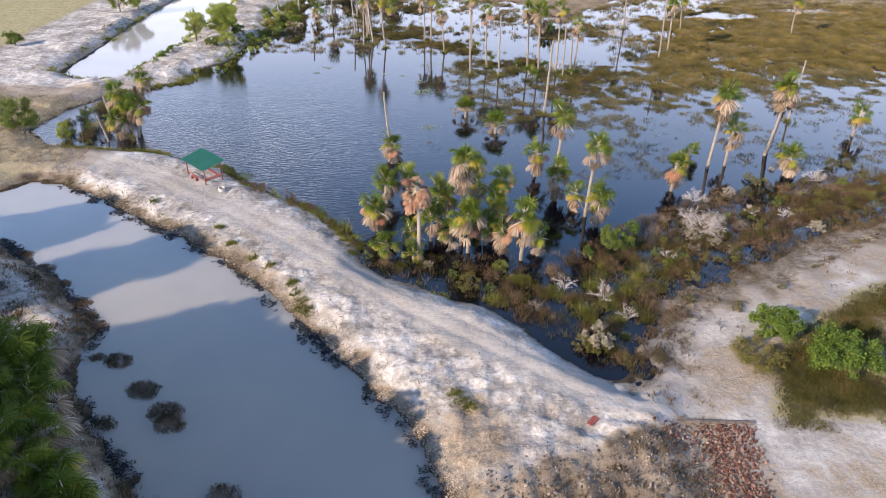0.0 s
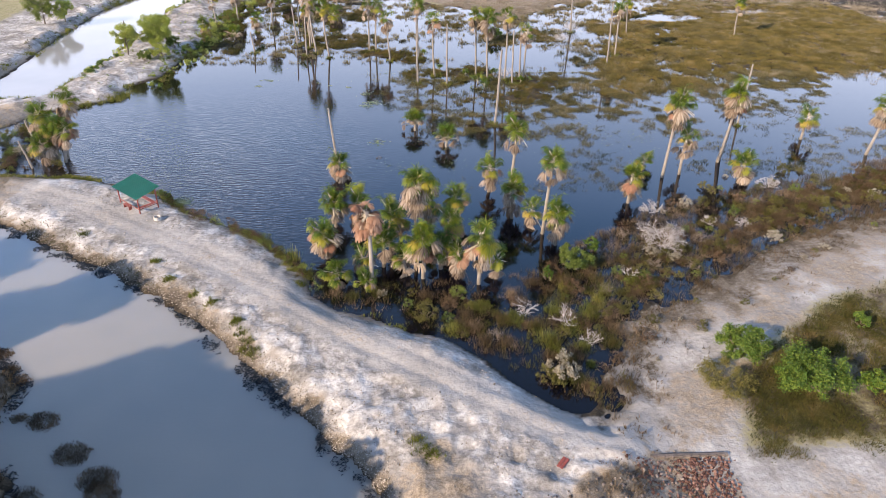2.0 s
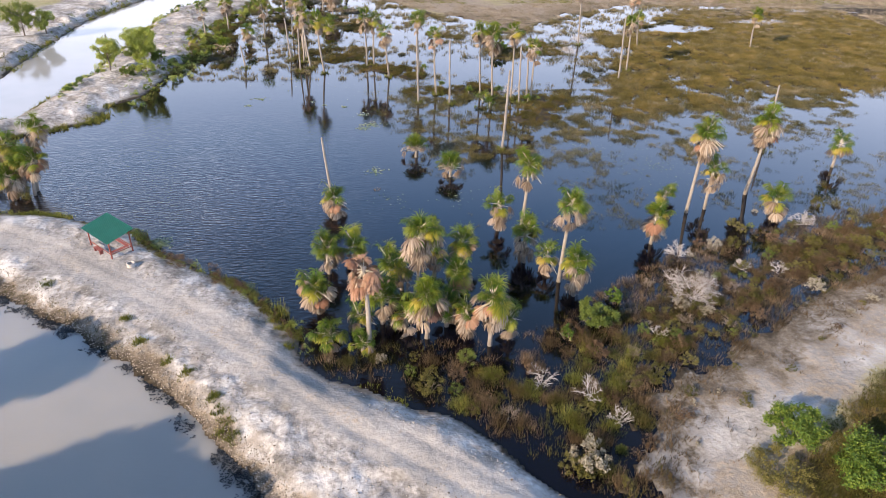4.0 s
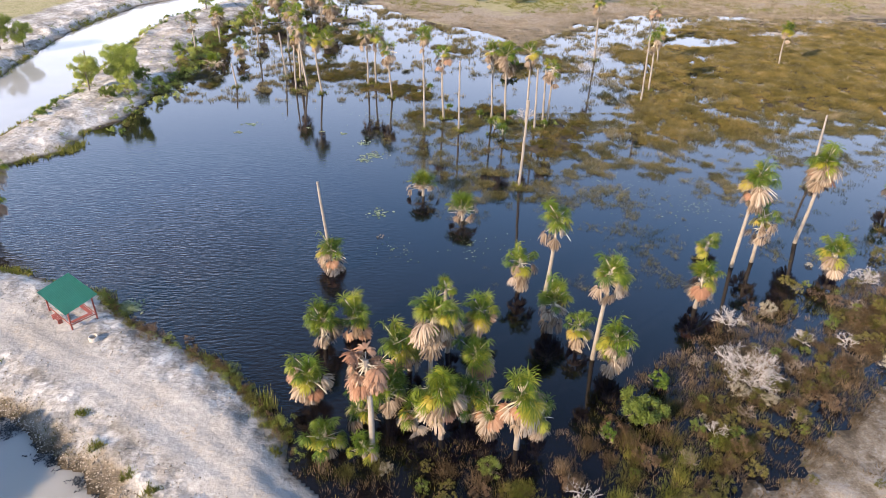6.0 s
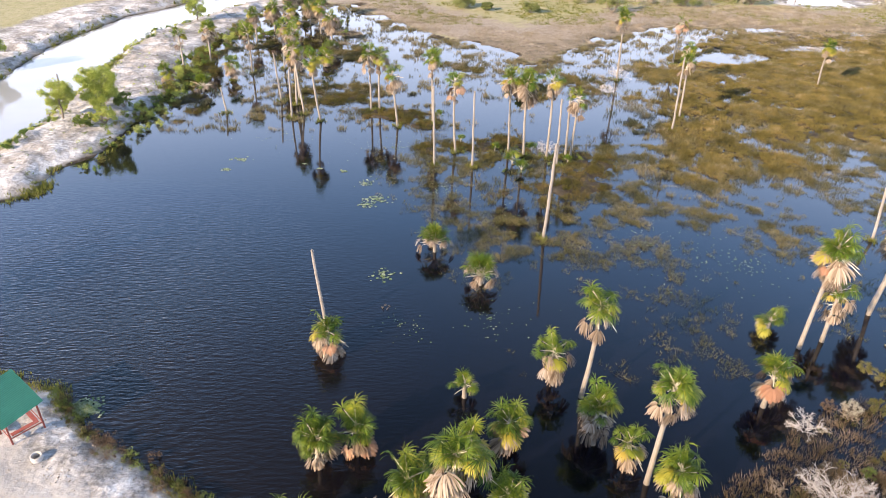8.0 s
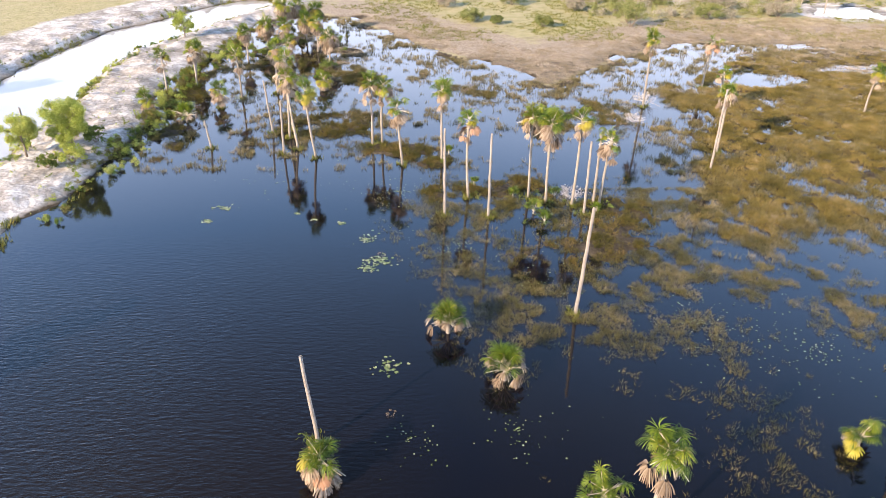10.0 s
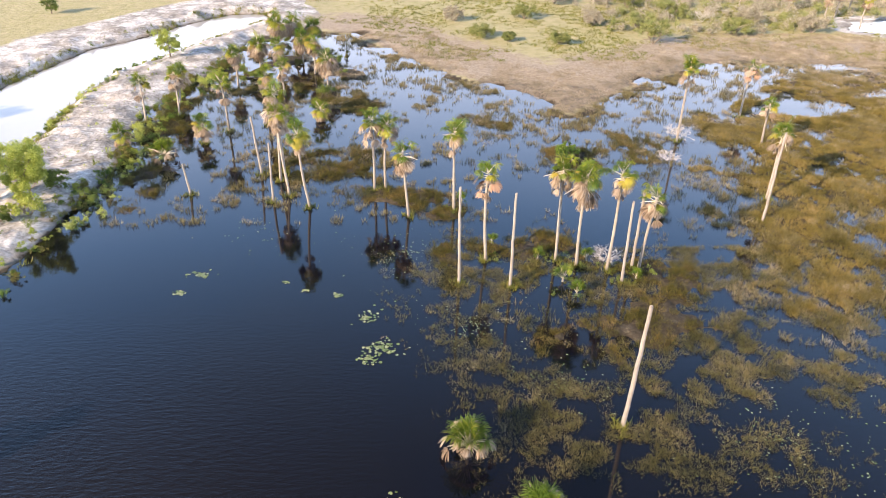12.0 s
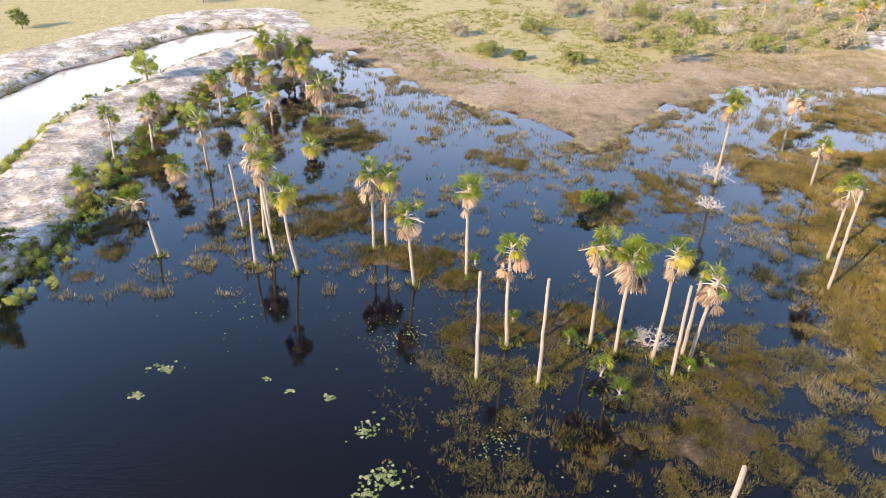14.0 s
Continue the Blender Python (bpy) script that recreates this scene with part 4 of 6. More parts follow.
SNAGS = [(7.0, 124.2, 6.8, 124.0, 10.0), (11.7, 123.5, 11.6, 123.6, 9.6), (22.4, 124.0, 22.2, 124.0, 8.5), (24.0, 126.2, 23.6, 125.4, 8.7), (17.25, 105.7, 17.7, 106.2, 10.2), (-3.8, 91.8, -4.5, 92.6, 7.1), (-22.1, 143.1, -22.6, 143.6, 3.6),
         (-15.0, 148.4, -15.6, 149.0, 7.1), (-12.6, 141.2, -12.4, 141.4, 7.0), (-12.3, 148.9, -12.6, 149.3, 7.6), (41.2, 134.8, 40.9, 134.8, 10.4), (51.5, 104.0, 53.8, 108.0, 7.6), (-44.4, 142.4, -43.8, 141.5, 6.2), (-41.0, 147.1, -41.0, 147.2, 3.7),
         (-40.2, 96.2, -41.6, 97.2, 4.4), (-39.9, 92.8, -41.0, 93.4, 3.2)]
for n, (bx, by, hx, hy, hz) in enumerate(SNAGS):
    snag((bx, by, -0.05), (hx, hy, hz), 400 + n, 0.15 if n == 4 else 0.13)

# ---------------------------------------------------------------- shrubs and trees


def leaf_cloud(blobs, count, size, rng):
    """Small bent leaves strewn over rounded clumps: vertices and faces."""
    verts, faces = [], []
    total = sum(b[3] ** 2 for b in blobs)
    for cx, cy, cz, r in blobs:
        for _ in range(int(count * r * r / total)):
            d = Vector((rng.gauss(0, 1), rng.gauss(0, 1), rng.gauss(0.25, 0.9))).normalized()
            p = Vector((cx, cy, cz)) + d * r * rng.uniform(0.2, 1.2)
            s = size * rng.uniform(0.6, 1.3)
            a = (d + Vector((rng.gauss(0, 0.7), rng.gauss(0, 0.7), rng.gauss(0.1, 0.6)))).normalized()
            b = a.orthogonal().normalized()
            b = (b * math.cos(t := rng.uniform(0, 6.28)) + a.cross(b) * math.sin(t)).normalized()
            c = a.cross(b)
            n = len(verts)
            verts += [tuple(p - b * s), tuple(p + c * s * 0.55 + a * s * 0.18), tuple(p + b * s), tuple(p - c * s * 0.55 + a * s * 0.18)]
            faces += [(n, n + 1, n + 2), (n, n + 2, n + 3)]
    return verts, faces


def branching(rng, length, thick, levels, up=1.0, forks=3, start=(0, 0, 0), direction=(0, 0, 1), sides=4):
    """A forked, crooked limb as tubes."""
    out = []

    def grow(p, d, l, r, level):
        mid = p + d * l * 0.5 + Vector((rng.uniform(-1, 1), rng.uniform(-1, 1), rng.uniform(-0.4, 0.4))) * l * 0.12
        end = p + d * l + Vector((rng.uniform(-1, 1), rng.uniform(-1, 1), 0)) * l * 0.1
        out.append(tube([p, mid, end], (r, r * 0.8, r * 0.55), sides if level > 1 else 3, False))
        if level > 0:
            for _ in range(forks):
                nd = (d + Vector((rng.gauss(0, 0.75), rng.gauss(0, 0.75), rng.gauss(0.1 * up, 0.45)))).normalized()
                grow(p + (end - p) * rng.uniform(0.55, 1.0), nd, l * rng.uniform(0.55, 0.85), r * 0.68, level - 1)

    grow(Vector(start), Vector(direction).normalized(), length, thick, levels)
    return out


def shrub(name, at, seed, width, height, leaf_mat, count, leaf, label, category="shrub", group="marsh shrubs", clumps=9):
    rng = random.Random(seed)
    ob = thing(name, at, label, category, group)
    stems = []
    for k in range(5):
        a = k * 1.26 + rng.uniform(-0.4, 0.4)
        stems += branching(rng, height * 0.42, 0.035 * max(1, width / 2), 2, 1, 2, (0, 0, -0.15), (math.cos(a) * 0.7, math.sin(a) * 0.7, 1))
    part("stem", mesh_of("stem", *merge(stems), (M_BARK,)), None, ob)
    blobs = []
    for _ in range(int(clumps * 4)):
        a, r = rng.uniform(0, 6.28), math.sqrt(rng.random()) * width * 0.46
        blobs.append((r * math.cos(a), r * math.sin(a), height * rng.uniform(0.3, 0.95) * (1 - 1.2 * (r / width) ** 2), width * rng.uniform(0.05, 0.13)))
    part("foliage", mesh_of("foliage", *leaf_cloud(blobs, count, leaf, rng), (leaf_mat,)), None, ob)
    return ob


def tree(at, seed, height, width, leaf_mat, label, count=1600, leaf=0.16, group="bank trees", full=1.0):
    rng = random.Random(seed)
    ob = thing("tree", at, label, "tree", group)
    v, f = tube([(0, 0, -0.3), (0.08, 0.05, height * 0.3), (0.02, -0.04, height * 0.62)], (0.14, 0.11, 0.06), 7)
    part("trunk", mesh_of("trunk", v, f, (M_BARK,), smooth=True), None, ob)
    limbs, blobs = [], []
    for k in range(15):
        a, z = k * 2.4, height * rng.uniform(0.14, 0.62)
        reach = width * rng.uniform(0.2, 0.42)
        tip = Vector((math.cos(a) * reach, math.sin(a) * reach, z + height * rng.uniform(0.12, 0.36)))
        limbs.append(tube([(0.03, 0, z), tip * 0.5 + Vector((0, 0, z * 0.52)), tip], (0.05, 0.04, 0.02), 4))
        blobs.append((*tip, full * width * rng.uniform(0.07, 0.15)))
        for _ in range(2):
            blobs.append((*(tip * rng.uniform(0.5, 1.0) + Vector((rng.uniform(-0.13, 0.13) * width, rng.uniform(-0.13, 0.13) * width, height * rng.uniform(-0.08, 0.12)))), full * width * rng.uniform(0.05, 0.11)))
    blobs.append((0, 0, height * 0.85, width * 0.18))
    part("branch", mesh_of("branch", *merge(limbs), (M_BARK,)), None, ob)
    part("crown", mesh_of("crown", *leaf_cloud(blobs, count, leaf, rng), (leaf_mat,)), None, ob)
    return ob


def dry_bush(at, seed, width, height, label, stems=7, levels=4, material=None):
    """A leafless bush: many crooked, bleached twigs."""
    rng = random.Random(seed)
    ob = thing("dead_bush", at, label, "dead bush", "leafless bushes")
    for k in range(stems):
        a = k * 6.283 / stems + rng.uniform(-0.3, 0.3)
        limb = branching(rng, height * 0.5, 0.034, levels, 0.6, 3, (0, 0, -0.1), (math.cos(a) * width / height * 0.55, math.sin(a) * width / height * 0.55, 0.8))
        part("branch", mesh_of("branch", *merge(limb), (material or M_TWIG,)), None, ob)
    return ob


def on_ground(x, y, sink=0.03):
    return (x, y, float(ground_height(np.array([x]), np.array([y]))[0]) - sink)


def near_water(x, y):
    p = on_ground(x, y)
    return (x, y, max(p[2], -0.12))


dry_bush(near_water(29.6, 72.0), 500, 7.0, 2.3, "wide leafless bush with bleached white twigs", 13, 5)
dry_bush(near_water(13.9, 61.2), 501, 1.8, 1.5, "small bleached leafless bush in the swamp", 6, 3)
dry_bush(near_water(16.9, 59.4), 502, 1.4, 1.8, "small bleached leafless bush in the swamp", 4, 3)
dry_bush(near_water(21.7, 127.6), 503, 1.8, 2.0, "leafless grey bush between palm trunks", 5, 4)
dry_bush(near_water(40.5, 159.0), 504, 3.2, 2.4, "leafless grey bush beside a palm trunk", 6, 4)
dry_bush(near_water(36.5, 151.5), 505, 2.8, 1.8, "leafless grey bush in the marsh", 6, 4)
dry_bush(near_water(46.5, 84.4), 506, 2.4, 1.6, "bleached leafless bush below a palm", 6, 4)
for n, (tx, ty, w) in enumerate([(24.5, 66.5, 1.6), (27.5, 68.0, 1.3), (33.5, 72.5, 1.8), (36.0, 76.0, 1.6), (31.0, 67.5, 1.5), (26.0, 73.5, 1.4), (39.5, 75.5, 1.8), (21.8, 64.0, 1.4), (11.0, 57.8, 1.3), (18.6, 57.0, 1.4), (43.0, 80.0, 2.0), (34.5, 79.5, 1.5)]):
    dry_bush(near_water(tx, ty), 900 + n, w, 1.1, "small brown leafless bush in the thicket", 6, 3, M_BARK if n % 3 else M_TWIG)
dry_bush((0.2, 116.2, -0.1), 510, 1.7, 0.5, "drowned leafless branches beside the lily pads", 6, 3, M_BARK)
dry_bush((1.2, 94.4, -0.1), 509, 1.8, 0.5, "drowned leafless branches just above the dark water", 7, 3, M_BARK)
dry_bush(near_water(30.6, 78.6), 507, 2.4, 1.5, "bleached leafless bush below a palm", 6, 4)
dry_bush(on_ground(70.0, 226.0), 508, 4.0, 3.0, "leafless grey bush on the far meadow", 6, 4)

# leafy bushes that stand out
shrub("bush", near_water(19.8, 67.9), 520, 3.4, 2.6, M_BUSH, 6500, 0.09, "dense green leafy bush in the swamp")
shrub("bush", near_water(22.0, 71.3), 521, 1.5, 1.5, M_BUSH_LIGHT, 900, 0.11, "light green leafy bush in the swamp")
shrub("bush", near_water(16.9, 66.2), 522, 1.0, 1.7, M_BUSH_LIGHT, 500, 0.10, "slender light green bush in the swamp")
shrub("bush", near_water(15.4, 53.2), 523, 2.6, 1.9, M_BUSH_GREY, 1600, 0.10, "grey-green rounded bush at the water's edge", clumps=8)
shrub("bush", near_water(15.3, 52.6), 524, 2.2, 1.0, M_BUSH_DRY, 900, 0.10, "olive green low bush at the water's edge")
shrub("bush", on_ground(29.6, 54.3), 525, 4.0, 2.4, M_BUSH_LIGHT, 9000, 0.09, "broad fresh green bush beside the sand track", group="track bushes", clumps=14)
shrub("bush", on_ground(33.1, 50.4), 526, 5.2, 2.8, M_BUSH_LIGHT, 12000, 0.09, "broad fresh green bush beside the sand track", group="track bushes", clumps=16)
shrub("bush", on_ground(27.1, 51.2), 527, 4.4, 1.0, M_BUSH_DRY, 6000, 0.06, "low olive brown bush beside the sand track", group="track bushes", clumps=12)
shrub("bush", on_ground(37.5, 50.1), 528, 2.2, 1.5, M_BUSH_LIGHT, 1300, 0.13, "yellow-green bush on the grass", group="track bushes")
shrub("bush", on_ground(41.1, 57.4), 529, 1.4, 1.3, M_BUSH_LIGHT, 700, 0.12, "yellow-green bush on the grass", group="track bushes")
shrub("bush", on_ground(38.5, 46.9), 530, 3.0, 1.3, M_BUSH_DRY, 1500, 0.12, "olive brown bush on the grass", group="track bushes")
shrub("bush", near_water(23.2, 151.6), 531, 3.0, 2.6, M_BUSH_LIGHT, 1600, 0.15, "fresh green bush in the marsh")
for n, (bx, by, w, h) in enumerate([(18.8, 212, 5.5, 2.6), (33.6, 206.5, 4, 2.6), (53.4, 219, 6, 4), (52.6, 206.8, 7, 5), (24, 209, 3, 1.8), (44, 222, 5, 3), (72, 214, 6, 4), (80, 224, 7, 4), (64, 230, 7, 4), (90, 216, 6, 4), (30, 228, 6, 3), (14, 226, 5, 3), (57, 240, 8, 4), (40, 244, 8, 4)]):
    shrub("bush", on_ground(bx, by), 540 + n, w, h, M_FARBUSH if n < 5 else (M_FARBUSH, M_BUSH_GREY)[n % 2], 2600, 0.17, "rounded green bush on the far meadow", group="meadow bushes")


def undergrowth(poly, count, seed, low, high, materials, label, leaf=0.1):
    """Low leafy bushes grown into one another along a bank: one mesh a tone."""
    rng = random.Random(seed)
    xs, ys = [p[0] for p in poly], [p[1] for p in poly]
    px, py = np.array([rng.uniform(min(xs), max(xs)) for _ in range(count * 12)]), np.array([rng.uniform(min(ys), max(ys)) for _ in range(count * 12)])
    ok = np.nonzero(outside(px, py, poly) < 0)[0][:count]
    pz = np.maximum(ground_height(px, py), -0.1)
    tones = [[] for _ in materials]
    for i in ok:
        s = rng.uniform(low, high) * (0.6 + 0.8 * rng.random() ** 2)
        for _ in range(7):
            a, r = rng.uniform(0, 6.28), rng.uniform(0, 0.85) * s
            tones[i % len(materials)].append((px[i] + r * math.cos(a), py[i] + r * math.sin(a), pz[i] + s * rng.uniform(0.2, 0.95) * (1.1 - r / s * 0.6), s * rng.uniform(0.18, 0.38)))
    for blobs, m in zip(tones, materials):
        area = sum(b[3] ** 2 for b in blobs)
        tagged(new("bank_undergrowth", mesh_of("bank_undergrowth", *leaf_cloud(blobs, int(area * 1000), leaf * 0.62, rng), (m,))), label, "undergrowth", "", "stuff")


def blades(name, x, y, z, height, per, spread, wide, material, label, seed, lean=0.5, category="grass"):
    """Tufts of narrow blades in one mesh: nobody could count them."""
    rng = np.random.default_rng(seed)
    n = len(x) * per
    x, y, z, height = (np.repeat(v, per) for v in (x, y, z, np.broadcast_to(height, np.shape(x))))
    a, r = rng.uniform(0, 2 * np.pi, n), np.sqrt(rng.random(n)) * spread
    bx, by = x + np.cos(a) * r, y + np.sin(a) * r
    h = height * rng.uniform(0.55, 1.15, n)
    out = lean * h * rng.uniform(0.2, 1.2, n)
    b = a + rng.normal(0, 0.7, n)
    w = wide * rng.uniform(0.6, 1.3, n)
    c = rng.uniform(0, np.pi, n)
    v = np.empty((n, 3, 3))
    v[:, 0] = np.stack([bx - np.cos(c) * w, by - np.sin(c) * w, z - 0.08], 1)
    v[:, 1] = np.stack([bx + np.cos(c) * w, by + np.sin(c) * w, z - 0.08], 1)
    v[:, 2] = np.stack([bx + np.cos(b) * out, by + np.sin(b) * out, z + h], 1)
    me = bpy.data.meshes.new(name)
    me.vertices.add(n * 3)
    me.vertices.foreach_set("co", v.astype(np.float32).ravel())
    me.loops.add(n * 3)
    me.loops.foreach_set("vertex_index", np.arange(n * 3, dtype=np.int32))
    me.polygons.add(n)
    me.polygons.foreach_set("loop_start", np.arange(0, n * 3, 3, dtype=np.int32))
    me.materials.append(material)
    me.update(calc_edges=True)
    return tagged(new(name, me), label, category, "", "stuff")


# the swamp thicket: a few kinds of bush, copied at many sizes
KINDS = [shrub("bush", (60 + 3 * k, 82, -0.05), 560 + k, 2.0, 1.3, m, 2600, 0.04, lab, group="thicket bushes", clumps=7)
         for k, (m, lab) in enumerate([(M_BUSH_DRY, "olive brown twiggy swamp bush"), (M_BUSH_RED, "russet brown twiggy swamp bush"), (M_BUSH, "dark green swamp bush"), (M_BUSH_GREY, "greyish half-bare swamp bush"), (M_BUSH_DRY, "olive brown twiggy swamp bush")])]


def strew(kinds, weights, poly, count, seed, low, high, gap=0.0):
    rng = random.Random(seed)
    xs, ys = [p[0] for p in poly], [p[1] for p in poly]
    made, placed = 0, []
    while made < count:
        x, y = rng.uniform(min(xs), max(xs)), rng.uniform(min(ys), max(ys))
        made += 0.02
        if float(outside(np.array([x]), np.array([y]), poly)[0]) > 0 or any((x - a) ** 2 + (y - b) ** 2 < gap * gap for a, b in placed):
            continue
        made += 0.98
        placed.append((x, y))
        s = rng.uniform(low, high)
        p = near_water(x, y)
        copy_thing(rng.choices(kinds, weights)[0], Matrix.Translation(p) @ Matrix.Rotation(rng.uniform(0, 6.28), 4, "Z") @ Matrix.Diagonal((s * rng.uniform(0.8, 1.2), s * rng.uniform(0.8, 1.2), s * rng.uniform(0.7, 1.2), 1)))


def tussocks(poly, count, seed, low, high, tones):
    """Dense clumps of swamp grass grown into one another: one mesh a tone."""
    rng = np.random.default_rng(seed)
    box_ = np.array(poly)
    px, py = (rng.uniform(box_[:, k].min(), box_[:, k].max(), count * 8) for k in (0, 1))
    ok = np.nonzero(outside(px, py, poly) < 0)[0][:count]
    for n, (material, label) in enumerate(tones):
        pick = np.repeat(ok[n::len(tones)], 64)
        size = np.repeat(rng.uniform(low, high, len(ok[n::len(tones)])), 64)
        ox, oy = rng.normal(0, 0.42, len(pick)), rng.normal(0, 0.42, len(pick))
        gx, gy = px[pick] + ox * size, py[pick] + oy * size
        blades("swamp_tussocks", gx, gy, np.maximum(ground_height(gx, gy), -0.06), size * 0.85 * (1.1 - np.hypot(ox, oy)).clip(0.45, 1.1), 8, 0.16, 0.016, material, label, seed + n, 0.55)


WETSIDE = [(-2.5, 65), (6, 60), (13, 53.5), (18.5, 49.5), (19.5, 53), (21.5, 59), (27, 65), (22, 70), (12, 63.5), (4, 64.5)]
DRYSIDE = [(23, 62.5), (34, 70), (50, 78.5), (80, 87.5), (80, 93), (60, 88), (44, 81), (33, 75), (24, 69)]
TONES = ((M_OLIVEGRASS, "dense olive tussocks of swamp grass"), (M_SWAMP, "brown tussocks of swamp grass"), (M_SWAMP, "brown tussocks of swamp grass"), (M_GREENGRASS, "green tussocks of swamp grass"))
tussocks(WETSIDE, 78, 21, 0.6, 1.5, TONES)
tussocks(DRYSIDE, 200, 22, 0.4, 0.9, TONES[:3])
strew(KINDS, (4, 3, 2, 1, 4), [(-2.5, 65), (6, 60), (13, 53.5), (18.5, 49.5), (19.5, 53), (21.5, 59), (27, 65), (22, 70), (12, 63.5), (4, 64.5)], 30, 1, 0.45, 1.0, 1.2)
strew(KINDS, (4, 4, 2, 1, 4), [(22, 60), (34, 68), (50, 77), (80, 86), (80, 93), (60, 88), (44, 81), (33, 75), (24, 69)], 150, 2, 0.35, 0.9, 0.9)
strew(KINDS, (4, 2, 2, 2, 4), [(26, 70), (31, 79), (42, 87), (56, 93), (54, 84), (40, 76)], 26, 13, 0.35, 0.95, 1.2)
strew(KINDS, (4, 4, 1, 2, 3), [(19.2, 50), (22, 58), (29, 62.5), (40, 69.5), (60, 78), (90, 86), (90, 83), (60, 74.5), (42, 66.5), (31, 59.5), (25, 55), (21, 49.5)], 30, 7, 0.25, 0.6, 0.6)
undergrowth([(-48, 96), (-44, 91), (-38.5, 90.5), (-36.5, 92.5), (-38.5, 98), (-43, 108), (-48, 108)], 70, 12, 0.5, 1.2, (M_BUSH_DRY, M_BUSH_RED, M_BUSH), "dark olive and brown brush round the west palms")
strew(KINDS, (3, 2, 1, 2, 3), [(-46, 97), (-41, 93), (-39, 99), (-43, 108), (-47, 106)], 18, 5, 0.6, 1.1, 0.8)


undergrowth([(-33.5, 134), (-30.5, 134), (-29.5, 150), (-31, 166), (-29, 180), (-25, 192), (-28, 196), (-33, 180), (-34.5, 165), (-32.5, 150)], 60, 3, 0.7, 1.5, (M_BUSH_DRY, M_TREE, M_BUSH_LIGHT), "olive and green undergrowth along the pond's bank")
undergrowth([(-26, 178), (-8, 176), (-6, 200), (-14, 212), (-26, 208)], 34, 4, 0.9, 1.6, (M_BUSH_DRY, M_BUSH), "olive undergrowth below the far palms", 0.12)
undergrowth([(-36.5, 122), (-33.5, 124), (-32, 140), (-30, 152), (-31, 164), (-27, 182), (-26, 196), (-29, 200), (-33, 182), (-36.5, 168), (-35.5, 152), (-36, 140)], 120, 8, 0.45, 1.15, (M_TREE, M_BUSH_LIGHT, M_BUSH_DRY), "fresh green bushes grown together on the bank's edge")
undergrowth([(-48.2, 133), (-45.5, 124), (-44.2, 140), (-44, 165), (-44.5, 178), (-42.5, 190), (-37, 202), (-38.5, 203.5), (-45, 190), (-47.2, 177), (-46.6, 160)], 170, 9, 0.3, 0.85, (M_TREE, M_BUSH_LIGHT, M_TREE), "fresh green bushes along the canal's edge")
undergrowth([(-44.5, 118), (-38, 118), (-35.5, 140), (-36, 165), (-33, 185), (-30, 205), (-34, 206), (-43, 185), (-44, 160), (-43.5, 140)], 130, 10, 0.15, 0.5, (M_TREE, M_BUSH), "small green bushes on the sand bank", 0.07)
undergrowth([(-63.5, 130), (-61.5, 130), (-62, 180), (-59.5, 190), (-56, 202), (-50, 212), (-51.5, 213), (-58, 203), (-62, 190), (-64, 178)], 60, 11, 0.2, 0.6, (M_BUSH, M_BUSH_DRY), "olive bushes along the far canal bank", 0.08)
undergrowth([(-37, 132), (-33.4, 134), (-31.0, 141), (-28.8, 146), (-30.5, 154), (-31, 164), (-34.5, 165), (-34.5, 154), (-36, 146)], 80, 15, 0.4, 1.0, (M_BUSH, M_BUSH_DRY, M_TREE), "dark green bushes on the pond side of the bank")
undergrowth([(-23, 85.6), (-19, 81), (-14.6, 78.4), (-10.3, 75.4), (-7, 71), (-4.2, 67.8), (-3.6, 64.6), (-5.0, 66.6), (-7.9, 70.3), (-10.8, 74.0), (-15, 77.2), (-19.2, 79.8), (-23, 84.2)], 150, 16, 0.35, 0.8, (M_BUSH_DRY, M_BUSH, M_BUSH_RED), "olive brush along the dyke's pond edge", 0.07)
for n, (mx, my, w) in enumerate([(10.2, 128.4, 2.6), (16.9, 128.2, 2.4), (18.9, 126.6, 2.6), (21.6, 126.2, 3.0), (24.4, 125.2, 2.6), (14.2, 126.6, 3.2), (17.2, 122.8, 3.6), (7.6, 138.6, 2.8), (12.0, 123.6, 2.0), (22.4, 123.8, 2.0)]):
    undergrowth([(mx - w / 2, my - w / 3), (mx + w / 2, my - w / 3), (mx + w / 2, my + w / 3), (mx - w / 2, my + w / 3)], 14, 830 + n, 0.25, 0.6, (M_BUSH_DRY, M_BUSH), "olive green mound of marsh plants round palm feet", 0.075)
srng = random.Random(61)
far_blobs = []
while len(far_blobs) < 420:
    fx, fy = srng.uniform(44, 130), srng.uniform(204, 262)
    if fy > 208 + (fx - 44) * -0.02 + 16 * vnoise(fx, fy, 12, 9) and float(outside(np.array([fx]), np.array([fy]), POOL)[0]) > 3:
        r = srng.uniform(0.5, 1.5)
        far_blobs.append((fx, fy, 0.3 + r * 0.6, r))
for tone, (scrub_mat, lab) in enumerate([(M_BUSH_GREY, "grey-olive scrub beyond the far meadow"), (M_FARBUSH, "green scrub beyond the far meadow"), (M_BUSH_GREY, "grey half-bare scrub beyond the far meadow")]):
    tagged(new("far_scrub", mesh_of("far_scrub", *leaf_cloud(far_blobs[tone::3], 16000, 0.2, srng), (scrub_mat,))), lab, "scrub", "", "stuff")

